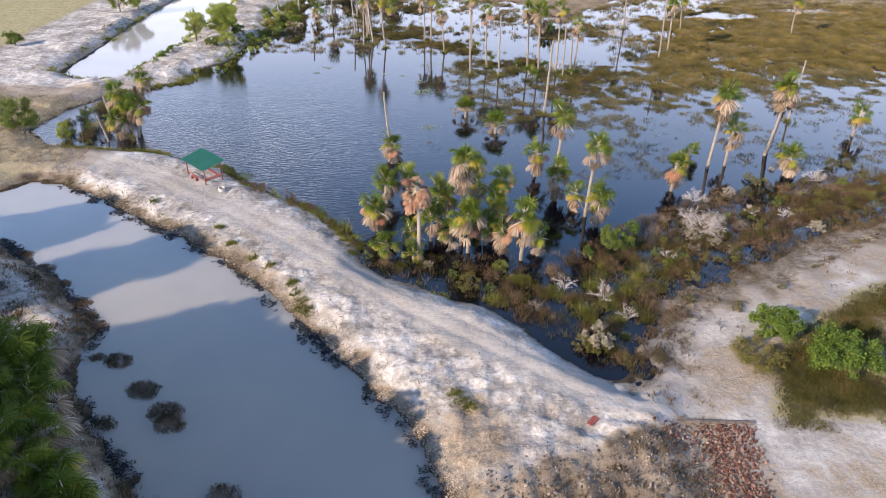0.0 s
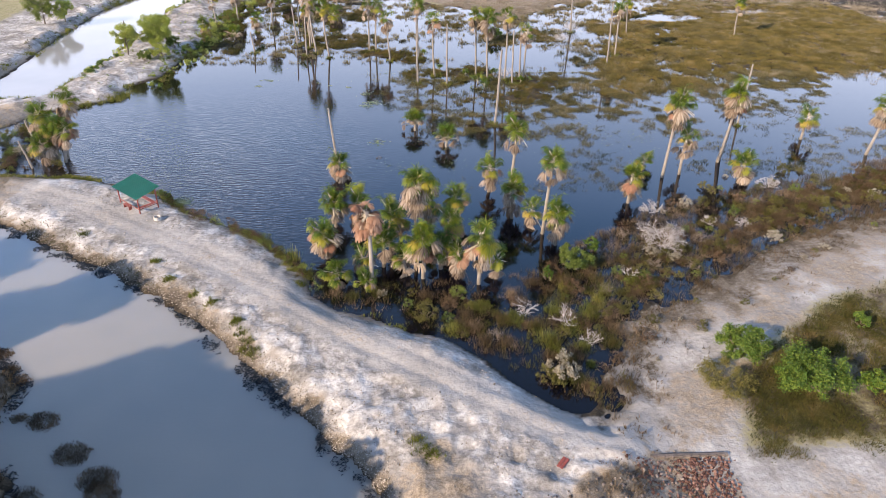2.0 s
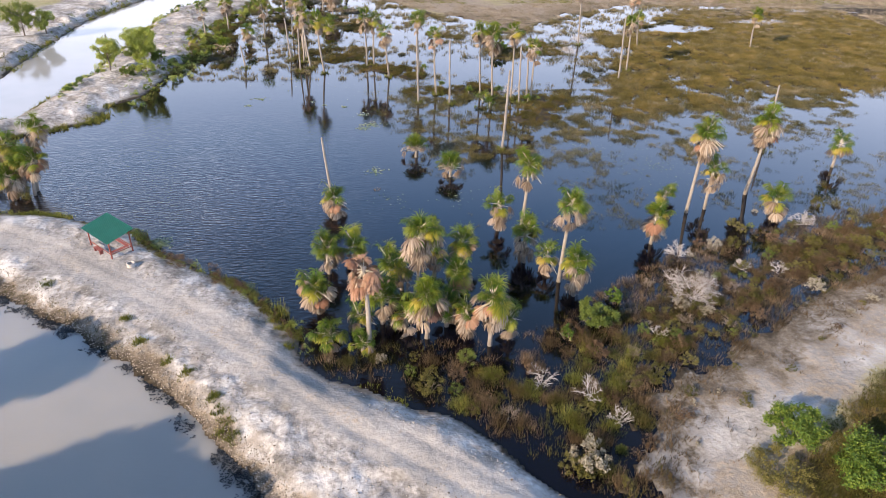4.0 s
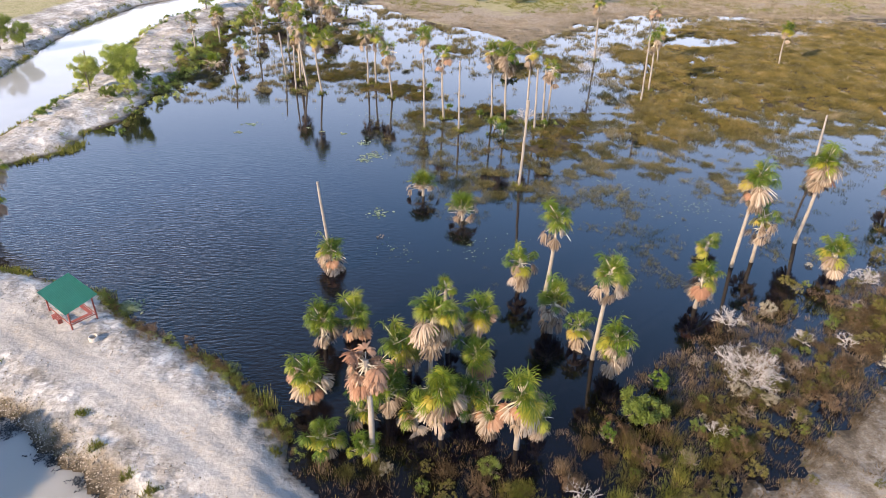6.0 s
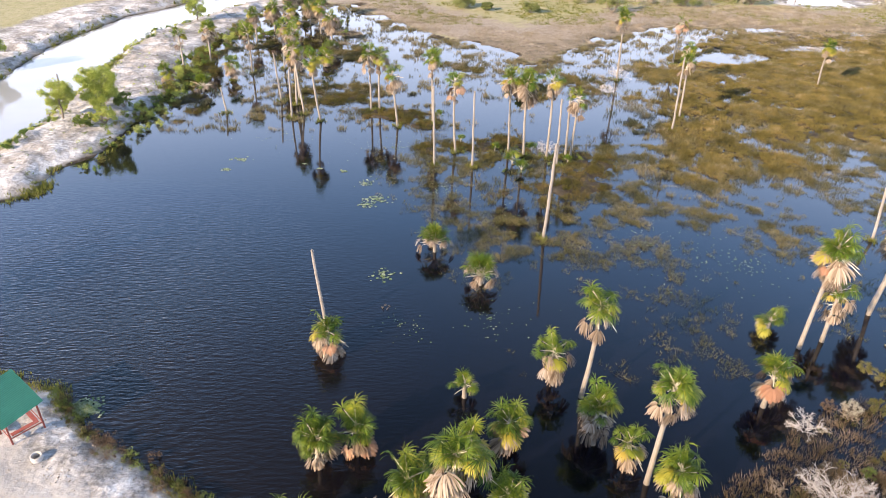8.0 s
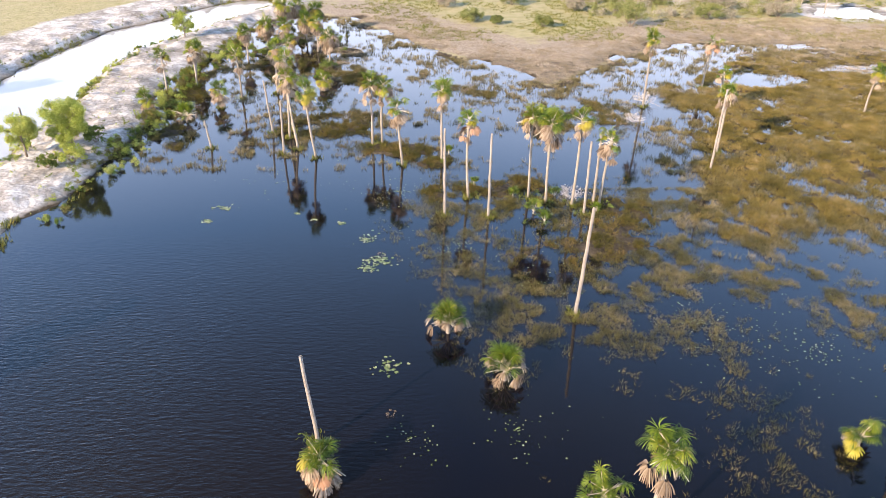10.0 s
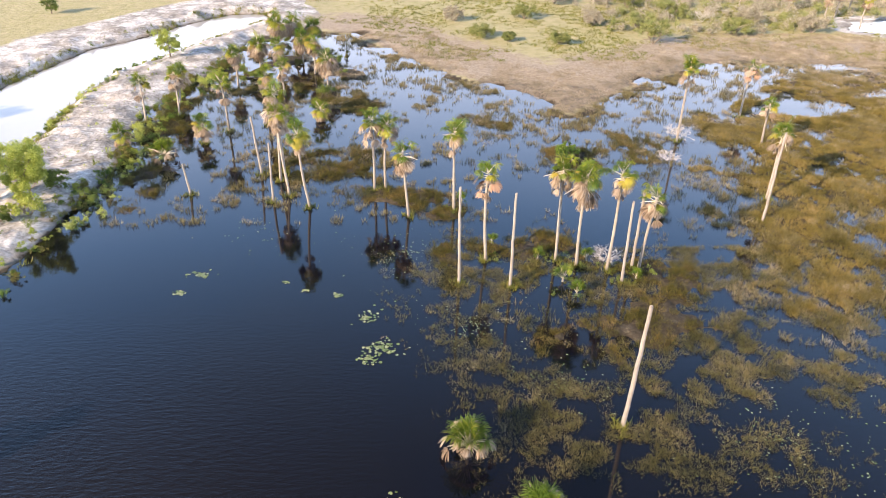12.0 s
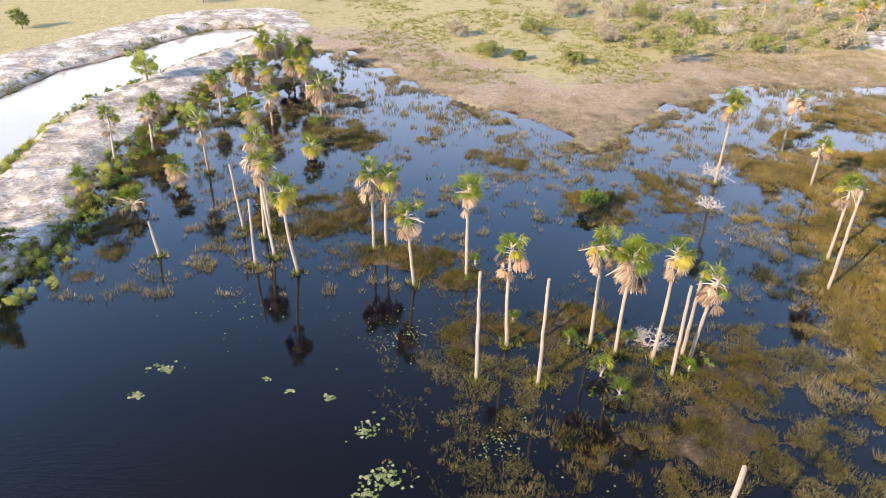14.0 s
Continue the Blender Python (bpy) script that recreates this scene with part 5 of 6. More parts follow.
tree(on_ground(-43.2, 138.8), 600, 5.4, 5.0, M_TREE, "young broadleaf tree with a fresh green crown on the bank", 11000, 0.10)
tree(on_ground(-37.8, 139.6), 601, 6.8, 6.0, M_TREE, "leafy green tree on the sand bank", 15000, 0.10)
shrub("bush", on_ground(-37.2, 137.2), 611, 3.4, 2.6, M_TREE, 1800, 0.13, "green bush on the sand bank")
shrub("bush", on_ground(-39.6, 136.0), 612, 2.6, 1.8, M_BUSH, 1300, 0.13, "green bush on the sand bank")
shrub("bush", on_ground(-36.6, 143.4), 613, 3.0, 2.2, M_BUSH, 1500, 0.13, "green bush on the sand bank")
tree(on_ground(-39.4, 142.6), 602, 5.8, 5.2, M_TREE, "leafy green tree on the sand bank", 11000, 0.10)
tree(on_ground(-38.2, 194.8), 603, 4.6, 5.0, M_TREE, "young broadleaf tree with a fresh green crown on the bank", 4500, 0.13)
tree(on_ground(-52.5, 95.2), 604, 4.0, 6.0, M_BUSH, "spreading dark green tree on dry grass", 8000, 0.11)
tree(on_ground(-45.8, 93.4), 605, 3.4, 2.0, M_TREE, "slender green tree beside the pond", 700)
tree(on_ground(-66.9, 162.0), 606, 6.4, 6.6, M_BUSH, "bushy green tree on the far canal bank", 9000, 0.12)
tree(on_ground(-63.5, 163.5), 607, 4.6, 4.4, M_TREE, "bushy green tree on the far canal bank", 5000, 0.12)
tree(on_ground(-74.4, 134.5), 608, 2.4, 3.4, M_BUSH, "low dark tree on the meadow")
tree(on_ground(-72.0, 228.0), 609, 4.0, 4.6, M_BUSH, "low green tree on the meadow")
tree(on_ground(-42.5, 252.0), 610, 5.0, 5.5, M_BUSH, "low green tree on the meadow")
# the grove west of the channel, in two ranks, with gaps that let shafts of sun on to the water
ALONG = Vector((-math.sin(SUN_AZ), -math.cos(SUN_AZ)))
FOOT = [(5, 30), (3.7, 38.4), (1.0, 43.9), (-3.6, 49.8), (-9.1, 56.3), (-15.6, 63.4), (-24.1, 69.9), (-34.6, 77.0)]
foot_across, foot_along = zip(*[(Vector((-ALONG.y, ALONG.x)).dot(p), ALONG.dot(p)) for p in FOOT])
trng = random.Random(620)
for rank, (back, h) in enumerate(((27.0, 10.8), (28.5, 7.0))):
    across = 20.0 + rank
    while across < 81:
        if min(abs(across - 59.5) - 4.9, abs(across - 72.5) - 3.9) > 0:
            along = float(np.interp(across, foot_across, foot_along)) - back + trng.uniform(-0.6, 0.6)
            spot = ALONG * along + Vector((-ALONG.y, ALONG.x)) * across
            tree(on_ground(*spot), trng.randrange(9999), h * trng.uniform(0.94, 1.06), 6.4, M_BUSH, "tall broadleaf tree of the grove west of the channel", 9500, 0.42, "grove trees", 1.9)
        across += 2.7

# ---------------------------------------------------------------- grasses


def sample(xlo, xhi, ylo, yhi, count, seed, keep):
    rng = np.random.default_rng(seed)
    x, y = rng.uniform(xlo, xhi, count), rng.uniform(ylo, yhi, count)
    ok = keep(x, y) > rng.random(count)
    x, y = x[ok], y[ok]
    return x, y, ground_height(x, y)


def mats_keep(x, y):
    h = ground_height(x, y)
    return ((h > -0.16) & (outside(x, y, POND) < 0.5)) * np.clip(marsh_amount(x, y) * 1.2 - 0.1, 0, 1) * step(190, 172, y) * np.clip(vnoise(x, y, 1.2, 57) * 2.6 - 0.3 - 0.5 * step(134, 122, y) * step(40, 30, x), 0.06, 1)


x, y, z = sample(-34, 112, 106, 192, 74000, 1, mats_keep)
inner = outside(x, y, FIELD) > 0
for n, (pick, mat, lab) in enumerate(((inner, M_MARSH, "dark olive marsh grass mats on shallow water"), (~inner, M_FIELD, "ochre and olive marsh grass over the flooded field"))):
    blades("marsh_grass", x[pick], y[pick], np.maximum(z[pick], -0.05), 0.16 + 0.55 * fbm(x[pick], y[pick], 2.0, 55), 44 - 6 * n, 0.38, 0.014 + 0.008 * n, mat, lab, 1 + 30 * n, 0.75)
x, y, z = sample(-34, 90, 150, 216, 36000, 2, lambda u, v: (ground_height(u, v) > -0.14) * (outside(u, v, POND) < 14) * np.where(outside(u, v, POND) > 0, 0.75, 0.5) * (u > -16) * np.clip(fbm(u, v, 5, 77) * 4 - 1.3, 0.1, 1))
blades("dry_scrub_grass", x, y, np.maximum(z, -0.05), 0.12 + 0.32 * fbm(x, y, 4, 78), 18, 0.5, 0.026, M_SCRUB, "dry grey-brown grass at the marsh edge", 2, 0.8)
x, y, z = sample(-8, 75, 84, 130, 125000, 3, lambda u, v: (ground_height(u, v) < -0.1) * (outside(u, v, POND) < -2) * np.clip(fbm(u, v, 7, 51) * 3.2 - 0.98, 0, 0.8) * step(8, 20, u + 0.25 * (v - 84)) * np.clip(vnoise(u, v, 1.5, 58) * 3.4 - 1.2, 0, 1) * (0.22 + 0.78 * step(93, 102, v + 0.25 * (20 - u))))
blades("reed_tufts", x, y, z * 0, 0.26, 12, 0.2, 0.018, M_REED, "sparse olive reed tufts standing in dark water", 3, 1.4)
x, y, z = sample(-5, 85, 48, 98, 34000, 4, lambda u, v: (outside(u, v, THICKET) < 1.0) * np.clip(fbm(u, v, 4, 91) * 4 - 1.5, 0.05, 0.8) * (0.2 + 0.8 * step(16, 25, u)))
blades("swamp_grass", x, y, np.maximum(z, -0.05), 0.5, 16, 0.28, 0.02, M_SWAMP, "brown and olive swamp grass among bushes", 4, 0.7)
x, y, z = sample(-5, 85, 48, 98, 10000, 5, lambda u, v: (outside(u, v, THICKET) < 0.5) * np.clip(fbm(u, v, 4, 93) * 4 - 1.6, 0.04, 0.8))
blades("swamp_sedge", x, y, np.maximum(z, -0.05), 0.6, 14, 0.28, 0.02, M_OLIVEGRASS, "brown swamp sedge among bushes", 5, 0.6)
x, y, z = sample(18, 85, 46, 100, 16000, 14, lambda u, v: (outside(u, v, POND) > -1.0) * step(8, 0, outside(u, v, POND) + 6 * (fbm(u, v, 5, 43) - 0.5)) * np.clip(fbm(u, v, 3, 45) * 4 - 1.4, 0, 0.8))
blades("edge_grass", x, y, np.maximum(z, -0.05), 0.3, 8, 0.3, 0.04, M_SWAMP, "brown low grass between swamp and sand", 14, 0.8)
# the green verge between the dyke and the pond, and the edges of the banks
verge = lambda u, v: step(1.0, 0.2, np.abs(outside(u, v, POND) - 0.1)) * np.clip(fbm(u, v, 5, 61) * 6 - 2.7, 0, 1)
x, y, z = sample(-45, 4, 58, 95, 34000, 6, verge)
blades("verge_grass", x, y, np.maximum(z, -0.05), 0.18 + 0.25 * fbm(x, y, 2, 65), 9, 0.24, 0.035, M_GREENGRASS, "yellow-green grass along the pond's edge", 6, 0.7)
x, y, z = sample(-62, -24, 110, 235, 60000, 7, lambda u, v: np.maximum(step(1.3, 0.1, np.abs(outside(u, v, POND) + 0.1)) * 0.9, step(1.8, 0.2, np.abs(outside(u, v, CANAL) - 0.9 + 2.5 * (fbm(u, v, 3, 63) - 0.5))) * 0.4) * np.clip(fbm(u, v, 6, 62) * 5 - 1.9, 0, 1) * np.clip(vnoise(u, v, 1.4, 64) * 3 - 0.8, 0, 1))
blades("bank_grass", x, y, np.maximum(z, -0.05), 0.5, 8, 0.3, 0.06, M_GREENGRASS, "green grass fringing the canal banks", 7, 0.7)
x, y, z = sample(25.5, 60, 44, 68, 46000, 8, lambda u, v: (outside(u, v, POND) > 0.5) * step(4.5, 7, line_distance(u, v, ROAD)) * np.clip(fbm(u, v, 4, 71) * 3 - 0.9, 0, 1))
blades("meadow_grass", x, y, z, 0.2, 10, 0.3, 0.035, M_OLIVEGRASS, "short olive green grass beside the sand track", 8, 0.8)
x, y, z = sample(-100, -40, 84, 112, 14000, 9, lambda u, v: (outside(u, v, POND) > 0) * (outside(u, v, CANAL) > 10) * 0.5)
blades("meadow_grass", x, y, z, 0.22, 8, 0.3, 0.045, M_SCRUB, "short dry grass west of the pond", 9, 0.8)
x, y, z = sample(-20, 120, 195, 262, 30000, 10, lambda u, v: (outside(u, v, POND) > 4) * np.clip(fbm(u, v, 9, 81) * 3 - 1.2, 0.0, 0.5))
blades("meadow_grass", x, y, z, 0.28, 8, 0.5, 0.08, M_GREENGRASS, "green meadow grass beyond the marsh", 10, 0.8)
x, y, z = sample(-48, -12, 33, 72, 15000, 16, lambda u, v: (outside(u, v, CHANNEL) > -0.6) * (v < 0.75 * -u + 36.5) * np.clip(fbm(u, v, 2.6, 47) * 5 - 2.2, 0.03, 0.9))
blades("bank_scrub", x, y, np.maximum(z, -0.05), 0.26, 8, 0.25, 0.04, M_SWAMP, "dark low scrub on the shaded channel bank", 16, 0.8)
x, y, z = sample(-44, -16, 60, 90, 9000, 20, lambda u, v: step(2.6, 0.3, outside(u, v, CHANNEL) + 1.6 * (fbm(u, v, 2.5, 48) - 0.5)) * (outside(u, v, CHANNEL) > 0.1) * (v > 0.75 * -u + 44) * np.clip(fbm(u, v, 3, 67) * 5 - 1.9, 0, 0.8))
blades("dyke_edge_grass", x, y, z, 0.16, 8, 0.22, 0.03, M_OLIVEGRASS, "thin olive grass on the dyke's channel side", 20, 0.9)
# flat dark patches at the surface along the foot of the dyke and of the far bank
x, y, z = sample(-40, 8, 30, 82, 90000, 23, lambda u, v: step(-1.1, -0.1, outside(u, v, CHANNEL) + 1.3 * (fbm(u, v, 2.0, 73) - 0.5)) * (outside(u, v, CHANNEL) < 0.1) * np.clip(fbm(u, v, 1.6, 74) * 5 - 2.0, 0, 1))
blades("margin_patches", x, y, x * 0 + 0.085, 0.02, 7, 0.25, 0.10, M_MARGIN, "dark flat patches along the channel's margin", 23, 1.2)
# clumps in the shallow side of the channel, and the tall cane at the verge
for n, (cx, cy, r, cnt) in enumerate([(-21.1, 50.3, 0.85, 150), (-18.0, 47.2, 0.95, 190), (-15.6, 45.0, 1.0, 210), (-15.0, 44.0, 0.85, 150), (-9.7, 38.3, 0.8, 120), (-22.8, 50.7, 0.4, 50), (-27.3, 57.7, 0.7, 90), (-33.0, 62.8, 0.8, 100), (-24.4, 54.6, 0.5, 60), (-19.4, 43.9, 0.7, 80), (-30.2, 60.4, 0.5, 60), (-25.6, 55.8, 0.45, 50), (-36.0, 65.2, 0.6, 70)]):
    rng = np.random.default_rng(700 + n)
    a, r = rng.uniform(0, 6.28, cnt), np.sqrt(rng.random(cnt)) * r
    gx, gy = cx + np.cos(a) * r * 1.2 - np.sin(a) * r * 0.3, cy + np.sin(a) * r
    blades("water_grass", gx, gy, gx * 0, 0.17, 12, 0.22, 0.025, M_SWAMP, "dark grass clump standing in the silty channel", 700 + n, 0.7)
for n, (cx, cy) in enumerate([(-7.0, 71.2), (-6.4, 70.4)]):
    rng = np.random.default_rng(730 + n)
    gx, gy = cx + rng.normal(0, 0.3, 30), cy + rng.normal(0, 0.3, 30)
    blades("cane_clump", gx, gy, gx * 0 + 0.05, 1.15, 2, 0.12, 0.025, M_GREENGRASS, "tall cane clump at the pond's edge", 730 + n, 0.35)
# tussocks out in the shallows, and a collar of green round each stem's foot
x, y, z = sample(-31, 52, 136, 200, 30000, 11, lambda u, v: (outside(u, v, POND) < 0) * np.clip(fbm(u, v, 5.5, 97) * 5 - 2.3, 0, 0.8) * np.clip(vnoise(u, v, 1.3, 98) * 3 - 1.4, 0, 1))
blades("sedge_tussocks", x, y, z * 0, 0.5, 18, 0.3, 0.025, M_SEDGE, "olive and brown sedge tussocks in shallow water", 11, 0.7)
x, y, z = sample(-14, 100, 140, 216, 90000, 17, lambda u, v: (outside(u, v, POND) < 0) * np.exp(np.minimum(outside(u, v, POND), 0) / 4.5) * np.clip(fbm(u, v, 4.0, 87) * 5 - 2.0, 0, 1) * np.clip(vnoise(u, v, 1.1, 88) * 3 - 1.2, 0, 1))
blades("shore_sedge", x, y, z * 0, 0.3 + 0.5 * fbm(x, y, 3, 89), 8, 0.34, 0.045, M_SEDGE, "grey-brown sedge thinning out from the shore into shallow water", 17, 0.8)
x, y, z = sample(-34, 100, 108, 190, 26000, 18, lambda u, v: (outside(u, v, POND) < -1) * np.clip(marsh_amount(u, v) * 1.6, 0, 1) * step(1.2, 0.2, marsh_amount(u, v)) * np.clip(vnoise(u, v, 1.6, 99) * 3 - 1.3, 0, 1))
blades("mat_fringe", x, y, z * 0, 0.3 + 0.3 * fbm(x, y, 3, 55), 16, 0.3, 0.02, M_MARSH, "loose olive tussocks fringing the marsh mats", 18, 0.8)
x, y, z = sample(32, 112, 112, 190, 26000, 19, lambda u, v: (outside(u, v, FIELD) < 2) * np.clip(fbm(u, v, 3.0, 86) * 6 - 3.0, 0, 1))
blades("pale_tussocks", x, y, np.maximum(z, -0.05), 0.62, 16, 0.3, 0.022, M_SEDGE, "pale pinkish dry tussocks over the marsh field", 19, 0.9)
x, y, z = sample(60, 175, 100, 215, 60000, 24, lambda u, v: step(70, 100, u + 0.35 * (v - 150)) * np.clip(fbm(u, v, 7, 84) * 4 - 1.35, 0.05, 1))
blades("pale_scrub_grass", x, y, np.maximum(z, -0.05), 0.16 + 0.3 * fbm(x, y, 4, 85), 12, 0.55, 0.04, M_SCRUB, "pale pinkish dry grass on the far side of the marsh", 24, 0.8)
feet = np.array([(p[0], p[1]) for p in FAR + SNAGS[:14] if -45 < p[0] < 75 and p[1] < 172])
frng = np.random.default_rng(12)
fx, fy = (np.repeat(feet[:, k], 20) + frng.normal(0, 0.38, len(feet) * 20) for k in (0, 1))
blades("foot_grass", fx, fy, fx * 0, 0.5, 7, 0.12, 0.045, M_GREENGRASS, "green weeds round the feet of palm trunks", 13, 0.9)
DYKE_TUFTS = [(-8.4, 57.6), (-9.2, 58.6), (-7.9, 56.4), (-9.8, 59.9), (-8.8, 57.0), (-14.2, 64.0), (-16.9, 66.6), (-7.0, 69.6), (-6.4, 68.5), (-12.4, 62.6), (-19.0, 69.8), (-27.5, 75.2), (4.2, 46.2), (5.2, 44.9), (4.6, 45.4), (-5.4, 66.0)]
for n, (cx, cy) in enumerate(DYKE_TUFTS):
    rng = np.random.default_rng(760 + n)
    k = 26 + (n * 7) % 24
    gx, gy = cx + rng.normal(0, 0.28, k), cy + rng.normal(0, 0.22, k)
    blades("grass_tuft", gx, gy, ground_height(gx, gy), 0.22, 7, 0.14, 0.035, M_GREENGRASS, "small green weed tuft on the sand dyke", 760 + n, 0.8)

# ---------------------------------------------------------------- lily pads


def lily_patch(at, spread, count, seed, big=1.0, label="patch of pale green lily pads floating on dark water"):
    rng = random.Random(seed)
    verts, faces = [], []
    for _ in range(count):
        a, r, s = rng.uniform(0, 6.28), abs(rng.gauss(0, 0.55)) * spread, rng.uniform(0.07, 0.17) * big
        x, y, t = at[0] + math.cos(a) * r * 1.3, at[1] + math.sin(a) * r, rng.uniform(0, 6.28)
        n = len(verts)
        ring = [(x + math.cos(t + k * 0.9) * s, y + math.sin(t + k * 0.9) * s, 0.012 + rng.uniform(0, 0.02)) for k in range(7)]
        verts += [(x, y, 0.012)] + ring
        faces += [(n, n + k, n + k + 1) for k in range(1, 7)]
    return tagged(new("lily_pads", mesh_of("lily_pads", verts, faces, (M_LILY,))), label, "water plants", "", "stuff")


LILIES = [(-0.3, 115.2, 1.2, 64), (-1.1, 113.8, 0.9, 40), (0.6, 114.6, 1.2, 26), (-4.2, 122.7, 0.5, 26), (-17.1, 126.4, 0.8, 44), (-18.2, 123.6, 0.6, 26), (-1.4, 119.2, 1.4, 40), (-9.0, 125.0, 0.4, 12), (-7.2, 123.5, 0.3, 8), (0.8, 99.5, 1.0, 46), (2.5, 92.0, 2.5, 40), (10, 92.5, 4, 60), (8, 118, 5, 160), (2, 130, 6, 150), (14, 110, 4, 130), (28, 104, 8, 200), (36, 100, 8, 160), (-13, 135, 6, 60)]
lily_patch((-20.3, 83.1), 0.85, 620, 790, 0.85, "pale green floating weed mat beside the bank")
for n, (lx, ly, sp, cnt) in enumerate(LILIES):
    lily_patch((lx, ly), sp, cnt, 800 + n, 1.0 if sp < 2 else 0.5, "patch of pale green lily pads floating on dark water" if sp < 2 else "scattered small floating leaves on dark water")

# ---------------------------------------------------------------- picnic shelter and small things


def shelter():
    zf = float(ground_height(np.array([-23.95]), np.array([81.35]))[0])
    ob = thing("picnic_shelter", (-23.95, 81.35, zf), "open picnic shelter with green metal roof and red timber frame", "shelter", turn=-43)
    L, W, H, slope = 4.85, 2.75, 1.95, 0.21
    bm, ribs = bmesh.new(), 25
    rows = []
    for k in range(ribs * 2 + 1):
        xx = -L / 2 + L * k / (ribs * 2)
        lift = 0.018 if k % 2 else 0.0
        rows.append([bm.verts.new((xx, yy, H + 0.16 + yy * slope + lift)) for yy in (-W / 2, 0.0, W / 2)])
    for a, b in zip(rows, rows[1:]):
        for j in range(2):
            bm.faces.new((a[j], b[j], b[j + 1], a[j + 1]))
    bmesh.ops.solidify(bm, geom=bm.faces[:], thickness=0.02)
    part("roof", bm, M_ROOF, ob, "teal green sheet-metal roof")
    px, py = L / 2 - 0.5, W / 2 - 0.35
    for sx in (-1, 1):
        for sy in (-1, 1):
            top = H + sy * py * slope
            part("post", box(sx * px, sy * py, top / 2 - 0.1, 0.11, 0.11, top + 0.2), M_RED, ob)
    for sy in (-1, 1):
        part("beam", box(0, sy * py, H + 0.06 + sy * py * slope, L - 0.3, 0.07, 0.12), M_RED, ob)
        part("rail", box(0, sy * py, 0.42, 2 * px - 0.11, 0.05, 0.09), M_RED, ob)
    part("end_rail", box(px, 0, 0.42, 0.05, 2 * py - 0.11, 0.09), M_RED, ob)
    part("bench_seat", box(px - 0.3, 0, 0.46, 0.34, 2 * py - 0.3, 0.045), M_RED, ob)
    part("bench_seat", box(0, py - 0.26, 0.46, 2 * px - 0.9, 0.3, 0.045), M_RED, ob)
    return ob


shelter()


def slatted_bench(x, y, turn):
    p = on_ground(x, y, 0)
    ob = thing("bench", p, "small red timber bench under the shelter", "bench", turn=turn)
    for k in (-1, 0, 1):
        part("slat", box(0, k * 0.13, 0.44, 1.2, 0.11, 0.04), M_RED, ob)
    for sx in (-1, 1):
        part("leg", box(sx * 0.48, 0, 0.2, 0.07, 0.34, 0.44), M_RED, ob)
    return ob


slatted_bench(-24.8, 80.4, -43)


def well_ring():
    bm = bmesh.new()
    n, prof = 28, [(0.36, 0.0), (0.36, 0.42), (0.34, 0.45), (0.28, 0.45), (0.26, 0.42), (0.26, 0.0)]
    ring = [[bm.verts.new((r * math.cos(6.28319 * k / n), r * math.sin(6.28319 * k / n), zz)) for r, zz in prof] for k in range(n)]
    for k in range(n):
        a, b = ring[k], ring[(k + 1) % n]
        for j in range(len(prof) - 1):
            bm.faces.new((a[j], b[j], b[j + 1], a[j + 1]))
    me = bpy.data.meshes.new("concrete_ring")
    bm.to_mesh(me)
    bm.free()
    me.materials.append(M_CONC)
    ob = new("concrete_ring", me)
    ob.matrix_basis = pose(*on_ground(-21.1, 77.9, 0.05), 4, 3, 0)
    return tagged(ob, "pale concrete well ring standing on the sand", "concrete ring")


well_ring()
plank = new("plank")
tagged(plank, "short weathered red board lying on the sand", "board")
plank.matrix_basis = pose(*on_ground(13.3, 43.8, -0.02), 0, 0, 50)
for k in (-1, 1):
    part("board", box(0, 0.11 * k, 0.03, 0.95, 0.2, 0.05), M_RED, plank)

SHORE = [(4.8, 33), (3.7, 38.4), (1.0, 43.9), (-3.6, 49.8), (-9.1, 56.3), (-15.6, 63.4), (-24.1, 69.9), (-34.6, 77.0)]
# low weir where the track crosses the outlet, with rubble below it
weir = thing("weir", (21.0, 44.75, 0.0), "low dark timber and concrete weir across the outlet", "weir", turn=-1)
part("sill", box(0, 0, 0.12, 6.6, 0.35, 0.6, 0.03), M_TIMBER, weir)
part("timber_beam", box(0, -0.12, 0.47, 6.8, 0.22, 0.16, 0.02), M_TIMBER, weir)
for k in range(12):
    part("stake", box(-3.1 + k * 0.565, -0.27, 0.28, 0.08, 0.08, 0.62), M_TIMBER, weir)


def rubble(name, count, seed, material, label, where):
    rng = random.Random(seed)
    base = bmesh.new()
    bmesh.ops.create_icosphere(base, subdivisions=1, radius=1)
    shape, tris = [v.co.copy() for v in base.verts], [tuple(v.index for v in f.verts) for f in base.faces]
    base.free()
    verts, faces = [], []
    while count:
        x, y = rng.uniform(5, 26), rng.uniform(30, 45.5)
        if not where(x, y, rng):
            continue
        count -= 1
        s = rng.uniform(0.035, 0.085) + 0.09 * rng.random() ** 3
        m = Matrix.Translation((x, y, float(ground_height(np.array([x]), np.array([y]))[0]) + s * 0.2)) @ Euler((rng.uniform(0, 6), rng.uniform(0, 6), rng.uniform(0, 6))).to_matrix().to_4x4() @ Matrix.Diagonal((s * rng.uniform(0.8, 1.3), s, s * rng.uniform(0.5, 0.9), 1))
        n = len(verts)
        verts += [tuple(m @ (v * rng.uniform(0.85, 1.12))) for v in shape]
        faces += [tuple(i + n for i in t) for t in tris]
    return tagged(new(name, mesh_of(name, verts, faces, (material,))), label, "rubble", "", "stuff")


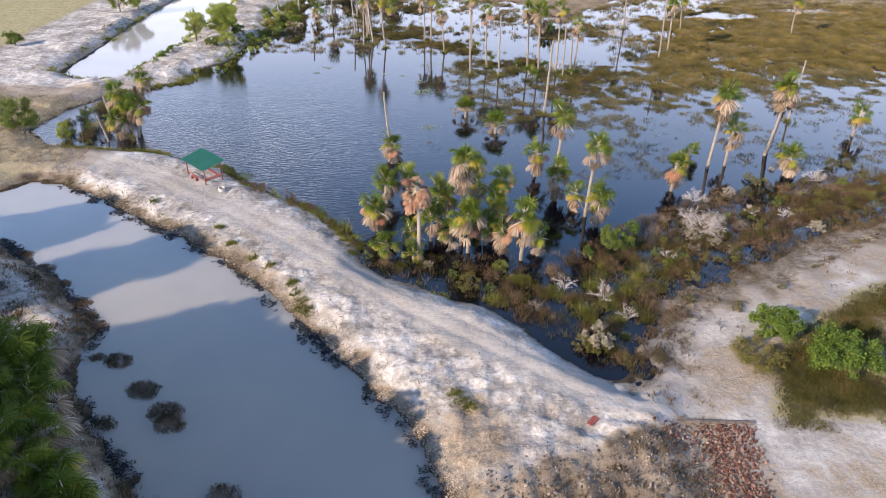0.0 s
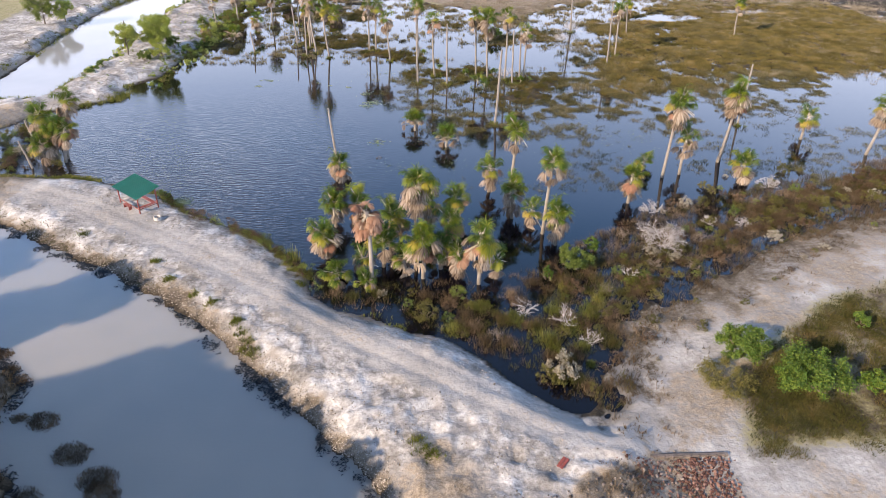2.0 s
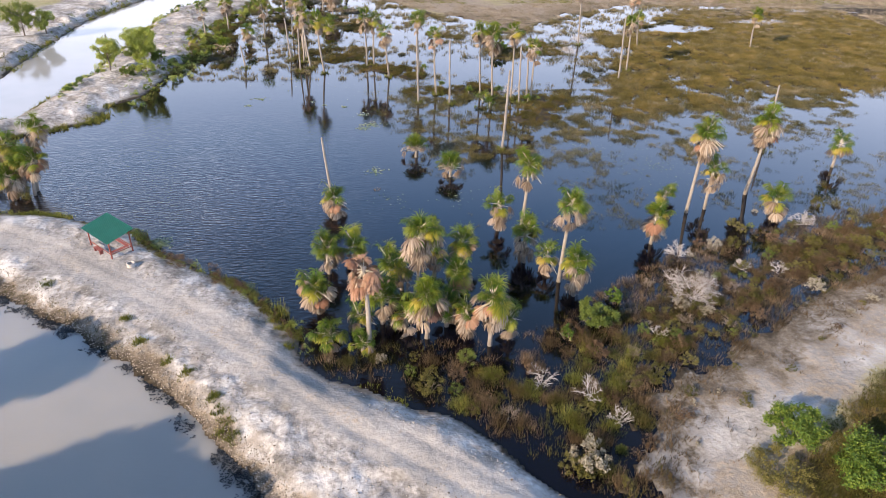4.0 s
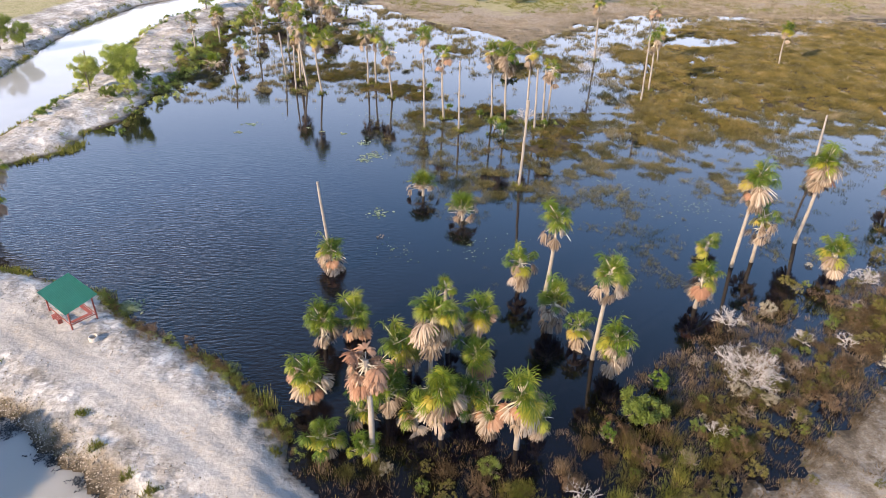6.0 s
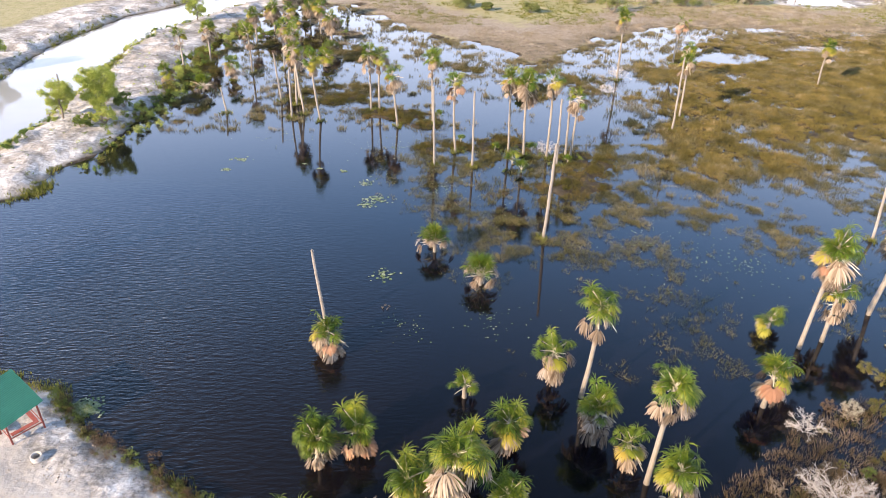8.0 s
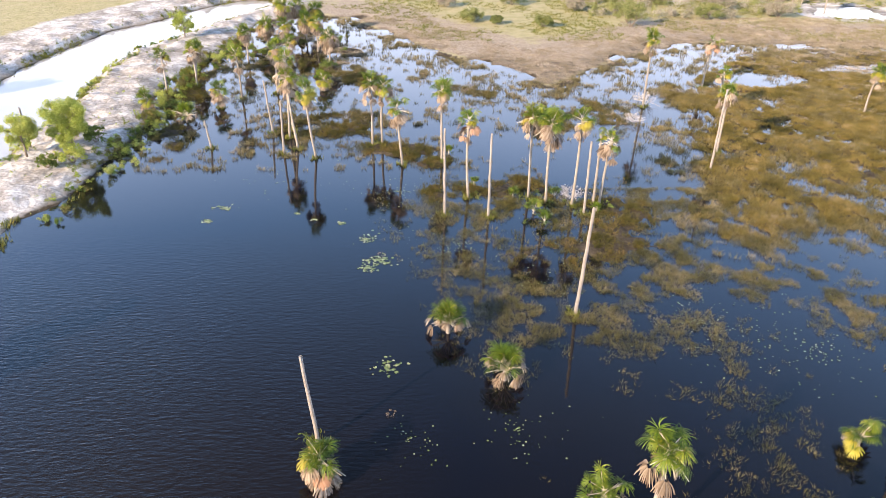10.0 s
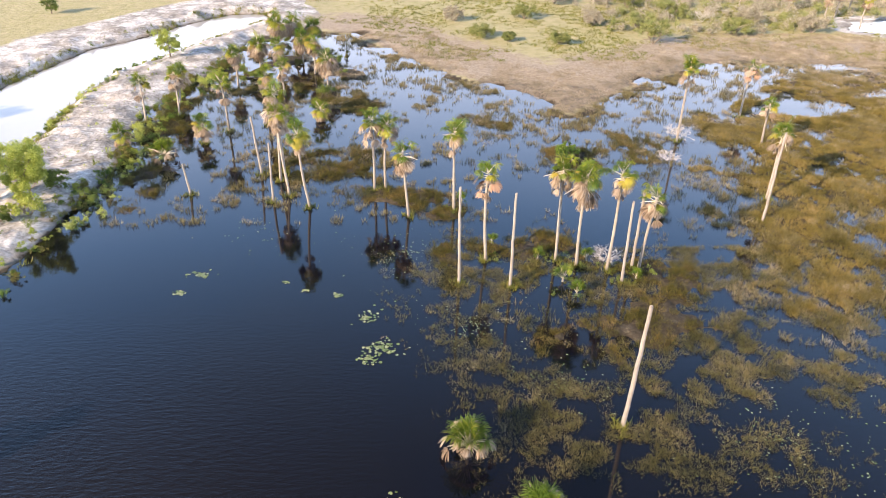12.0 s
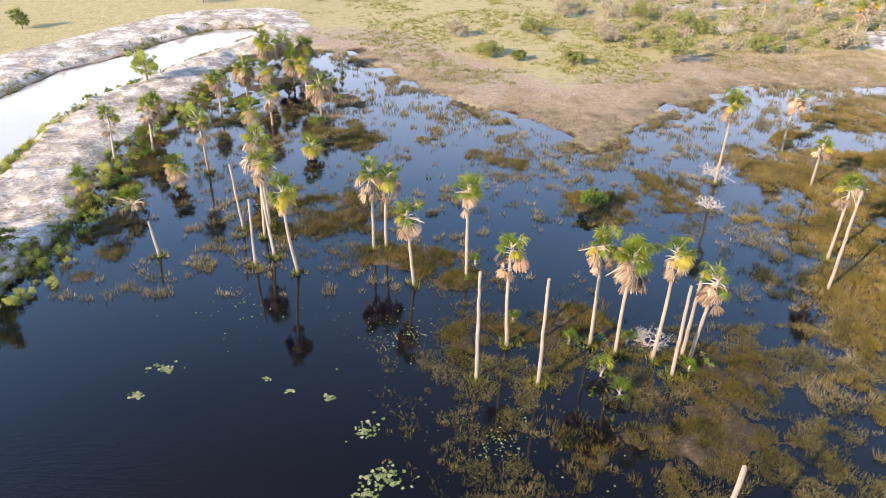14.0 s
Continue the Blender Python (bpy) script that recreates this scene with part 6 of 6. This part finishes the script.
rubble("red_rubble", 1700, 1, M_STONE, "reddish laterite rubble below the weir", lambda x, y, r: y < 44.4 and 17.5 + (44.4 - y) * 0.35 < x + r.gauss(0, 0.3) < 24.3 - (44.4 - y) * 0.22 and r.random() < (0.25 + 0.75 * (x > 20.6)))
rubble("grey_rubble", 1500, 2, M_STONE_GREY, "grey-brown stony rubble below the weir", lambda x, y, r: y + r.uniform(-0.8, 0.8) + r.uniform(-0.8, 0.8) < min(44.4, 39.6 + max(0, x - 8) * 0.16 + max(0, x - 13) * 0.7) and 6 < x < 21.5)

# dark gravel and clods along the foot of the dyke
grng = np.random.default_rng(91)
gt, goff = grng.uniform(0, 1, 12000), np.abs(grng.normal(0.5, 0.8, 12000))
gpos = gt * (len(SHORE) - 1)
gk = np.minimum(gpos.astype(int), len(SHORE) - 2)
shore = np.array(SHORE)
gp = shore[gk] + (shore[gk + 1] - shore[gk]) * (gpos - gk)[:, None]
gd = shore[gk + 1] - shore[gk]
gn = np.stack([-gd[:, 1], gd[:, 0]], 1) / np.hypot(*gd.T)[:, None] * -1
gp = gp + gn * goff[:, None] + grng.normal(0, 0.25, gp.shape)
gz = ground_height(gp[:, 0], gp[:, 1])
gv, gf = [], []
for (px, py), pz in zip(gp, gz):
    if -0.15 < pz < 0.7:
        r = 0.015 + 0.06 * grng.random() ** 2
        n = len(gv)
        pts = grng.normal(0, 1, (6, 3)) * 0.25 + np.array([(1, 0, 0), (-1, 0, 0), (0, 1, 0), (0, -1, 0), (0, 0, 0.7), (0, 0, -0.7)])
        gv += [tuple(v) for v in pts * r + (px, py, pz + r * 0.2)]
        gf += [(n + a, n + b, n + c) for a, b, c in ((0, 2, 4), (2, 1, 4), (1, 3, 4), (3, 0, 4), (2, 0, 5), (1, 2, 5), (3, 1, 5), (0, 3, 5))]
cx, cy = grng.uniform(-40, 19, 60000), grng.uniform(38, 90, 60000)
keep = (outside(cx, cy, CHANNEL) > 0.6) & (outside(cx, cy, POND) > 0.3) & (outside(cx, cy, CHANNEL) < 14) & (line_distance(cx, cy, DYKE_TRACK) > 1.4) & (fbm(cx, cy, 2.4, 53) + 0.35 * grng.random(60000) > 0.72)
cx, cy = cx[keep][:5200], cy[keep][:5200]
dv, df = [], []
for px, py, pz in zip(cx, cy, ground_height(cx, cy)):
    r = 0.02 + 0.07 * grng.random() ** 2.5
    n = len(dv)
    pts = grng.normal(0, 1, (6, 3)) * 0.22 + np.array([(1, 0, 0), (-1, 0, 0), (0, 1, 0), (0, -1, 0), (0, 0, 0.7), (0, 0, -0.7)])
    dv += [tuple(v) for v in pts * r + (px, py, pz + r * 0.3)]
    df += [(n + a, n + b, n + c) for a, b, c in ((0, 2, 4), (2, 1, 4), (1, 3, 4), (3, 0, 4), (2, 0, 5), (1, 2, 5), (3, 1, 5), (0, 3, 5))]
tagged(new("dyke_clods", mesh_of("dyke_clods", dv, df, (M_CLOD,))), "small grey clods strewn over the sand dyke", "clods", "", "stuff")
tagged(new("shore_gravel", mesh_of("shore_gravel", gv, gf, (M_CLOD,))), "dark gravel and clods along the channel's edge", "gravel", "", "stuff")
x, y, z = sample(2, 23, 33, 47, 4200, 15, lambda u, v: (outside(u, v, CHANNEL) > 0.2) * np.maximum((v < np.minimum(44.2, 40.2 + np.maximum(0, u - 8) * 0.16 + np.maximum(0, u - 13) * 0.7)) * 1.0, mound(u, v, 5.2, 45.2, 1.9, 1.5, 40) * (fbm(u, v, 1.5, 52) > 0.5) + mound(u, v, 4.6, 41.5, 2.8, 3) * 0.5) * np.clip(fbm(u, v, 2.5, 46) * 5 - 2.4, 0, 0.9))
blades("rubble_weeds", x, y, z, 0.2, 9, 0.26, 0.03, M_SWAMP, "brown and olive weeds among the rubble", 15, 0.8)
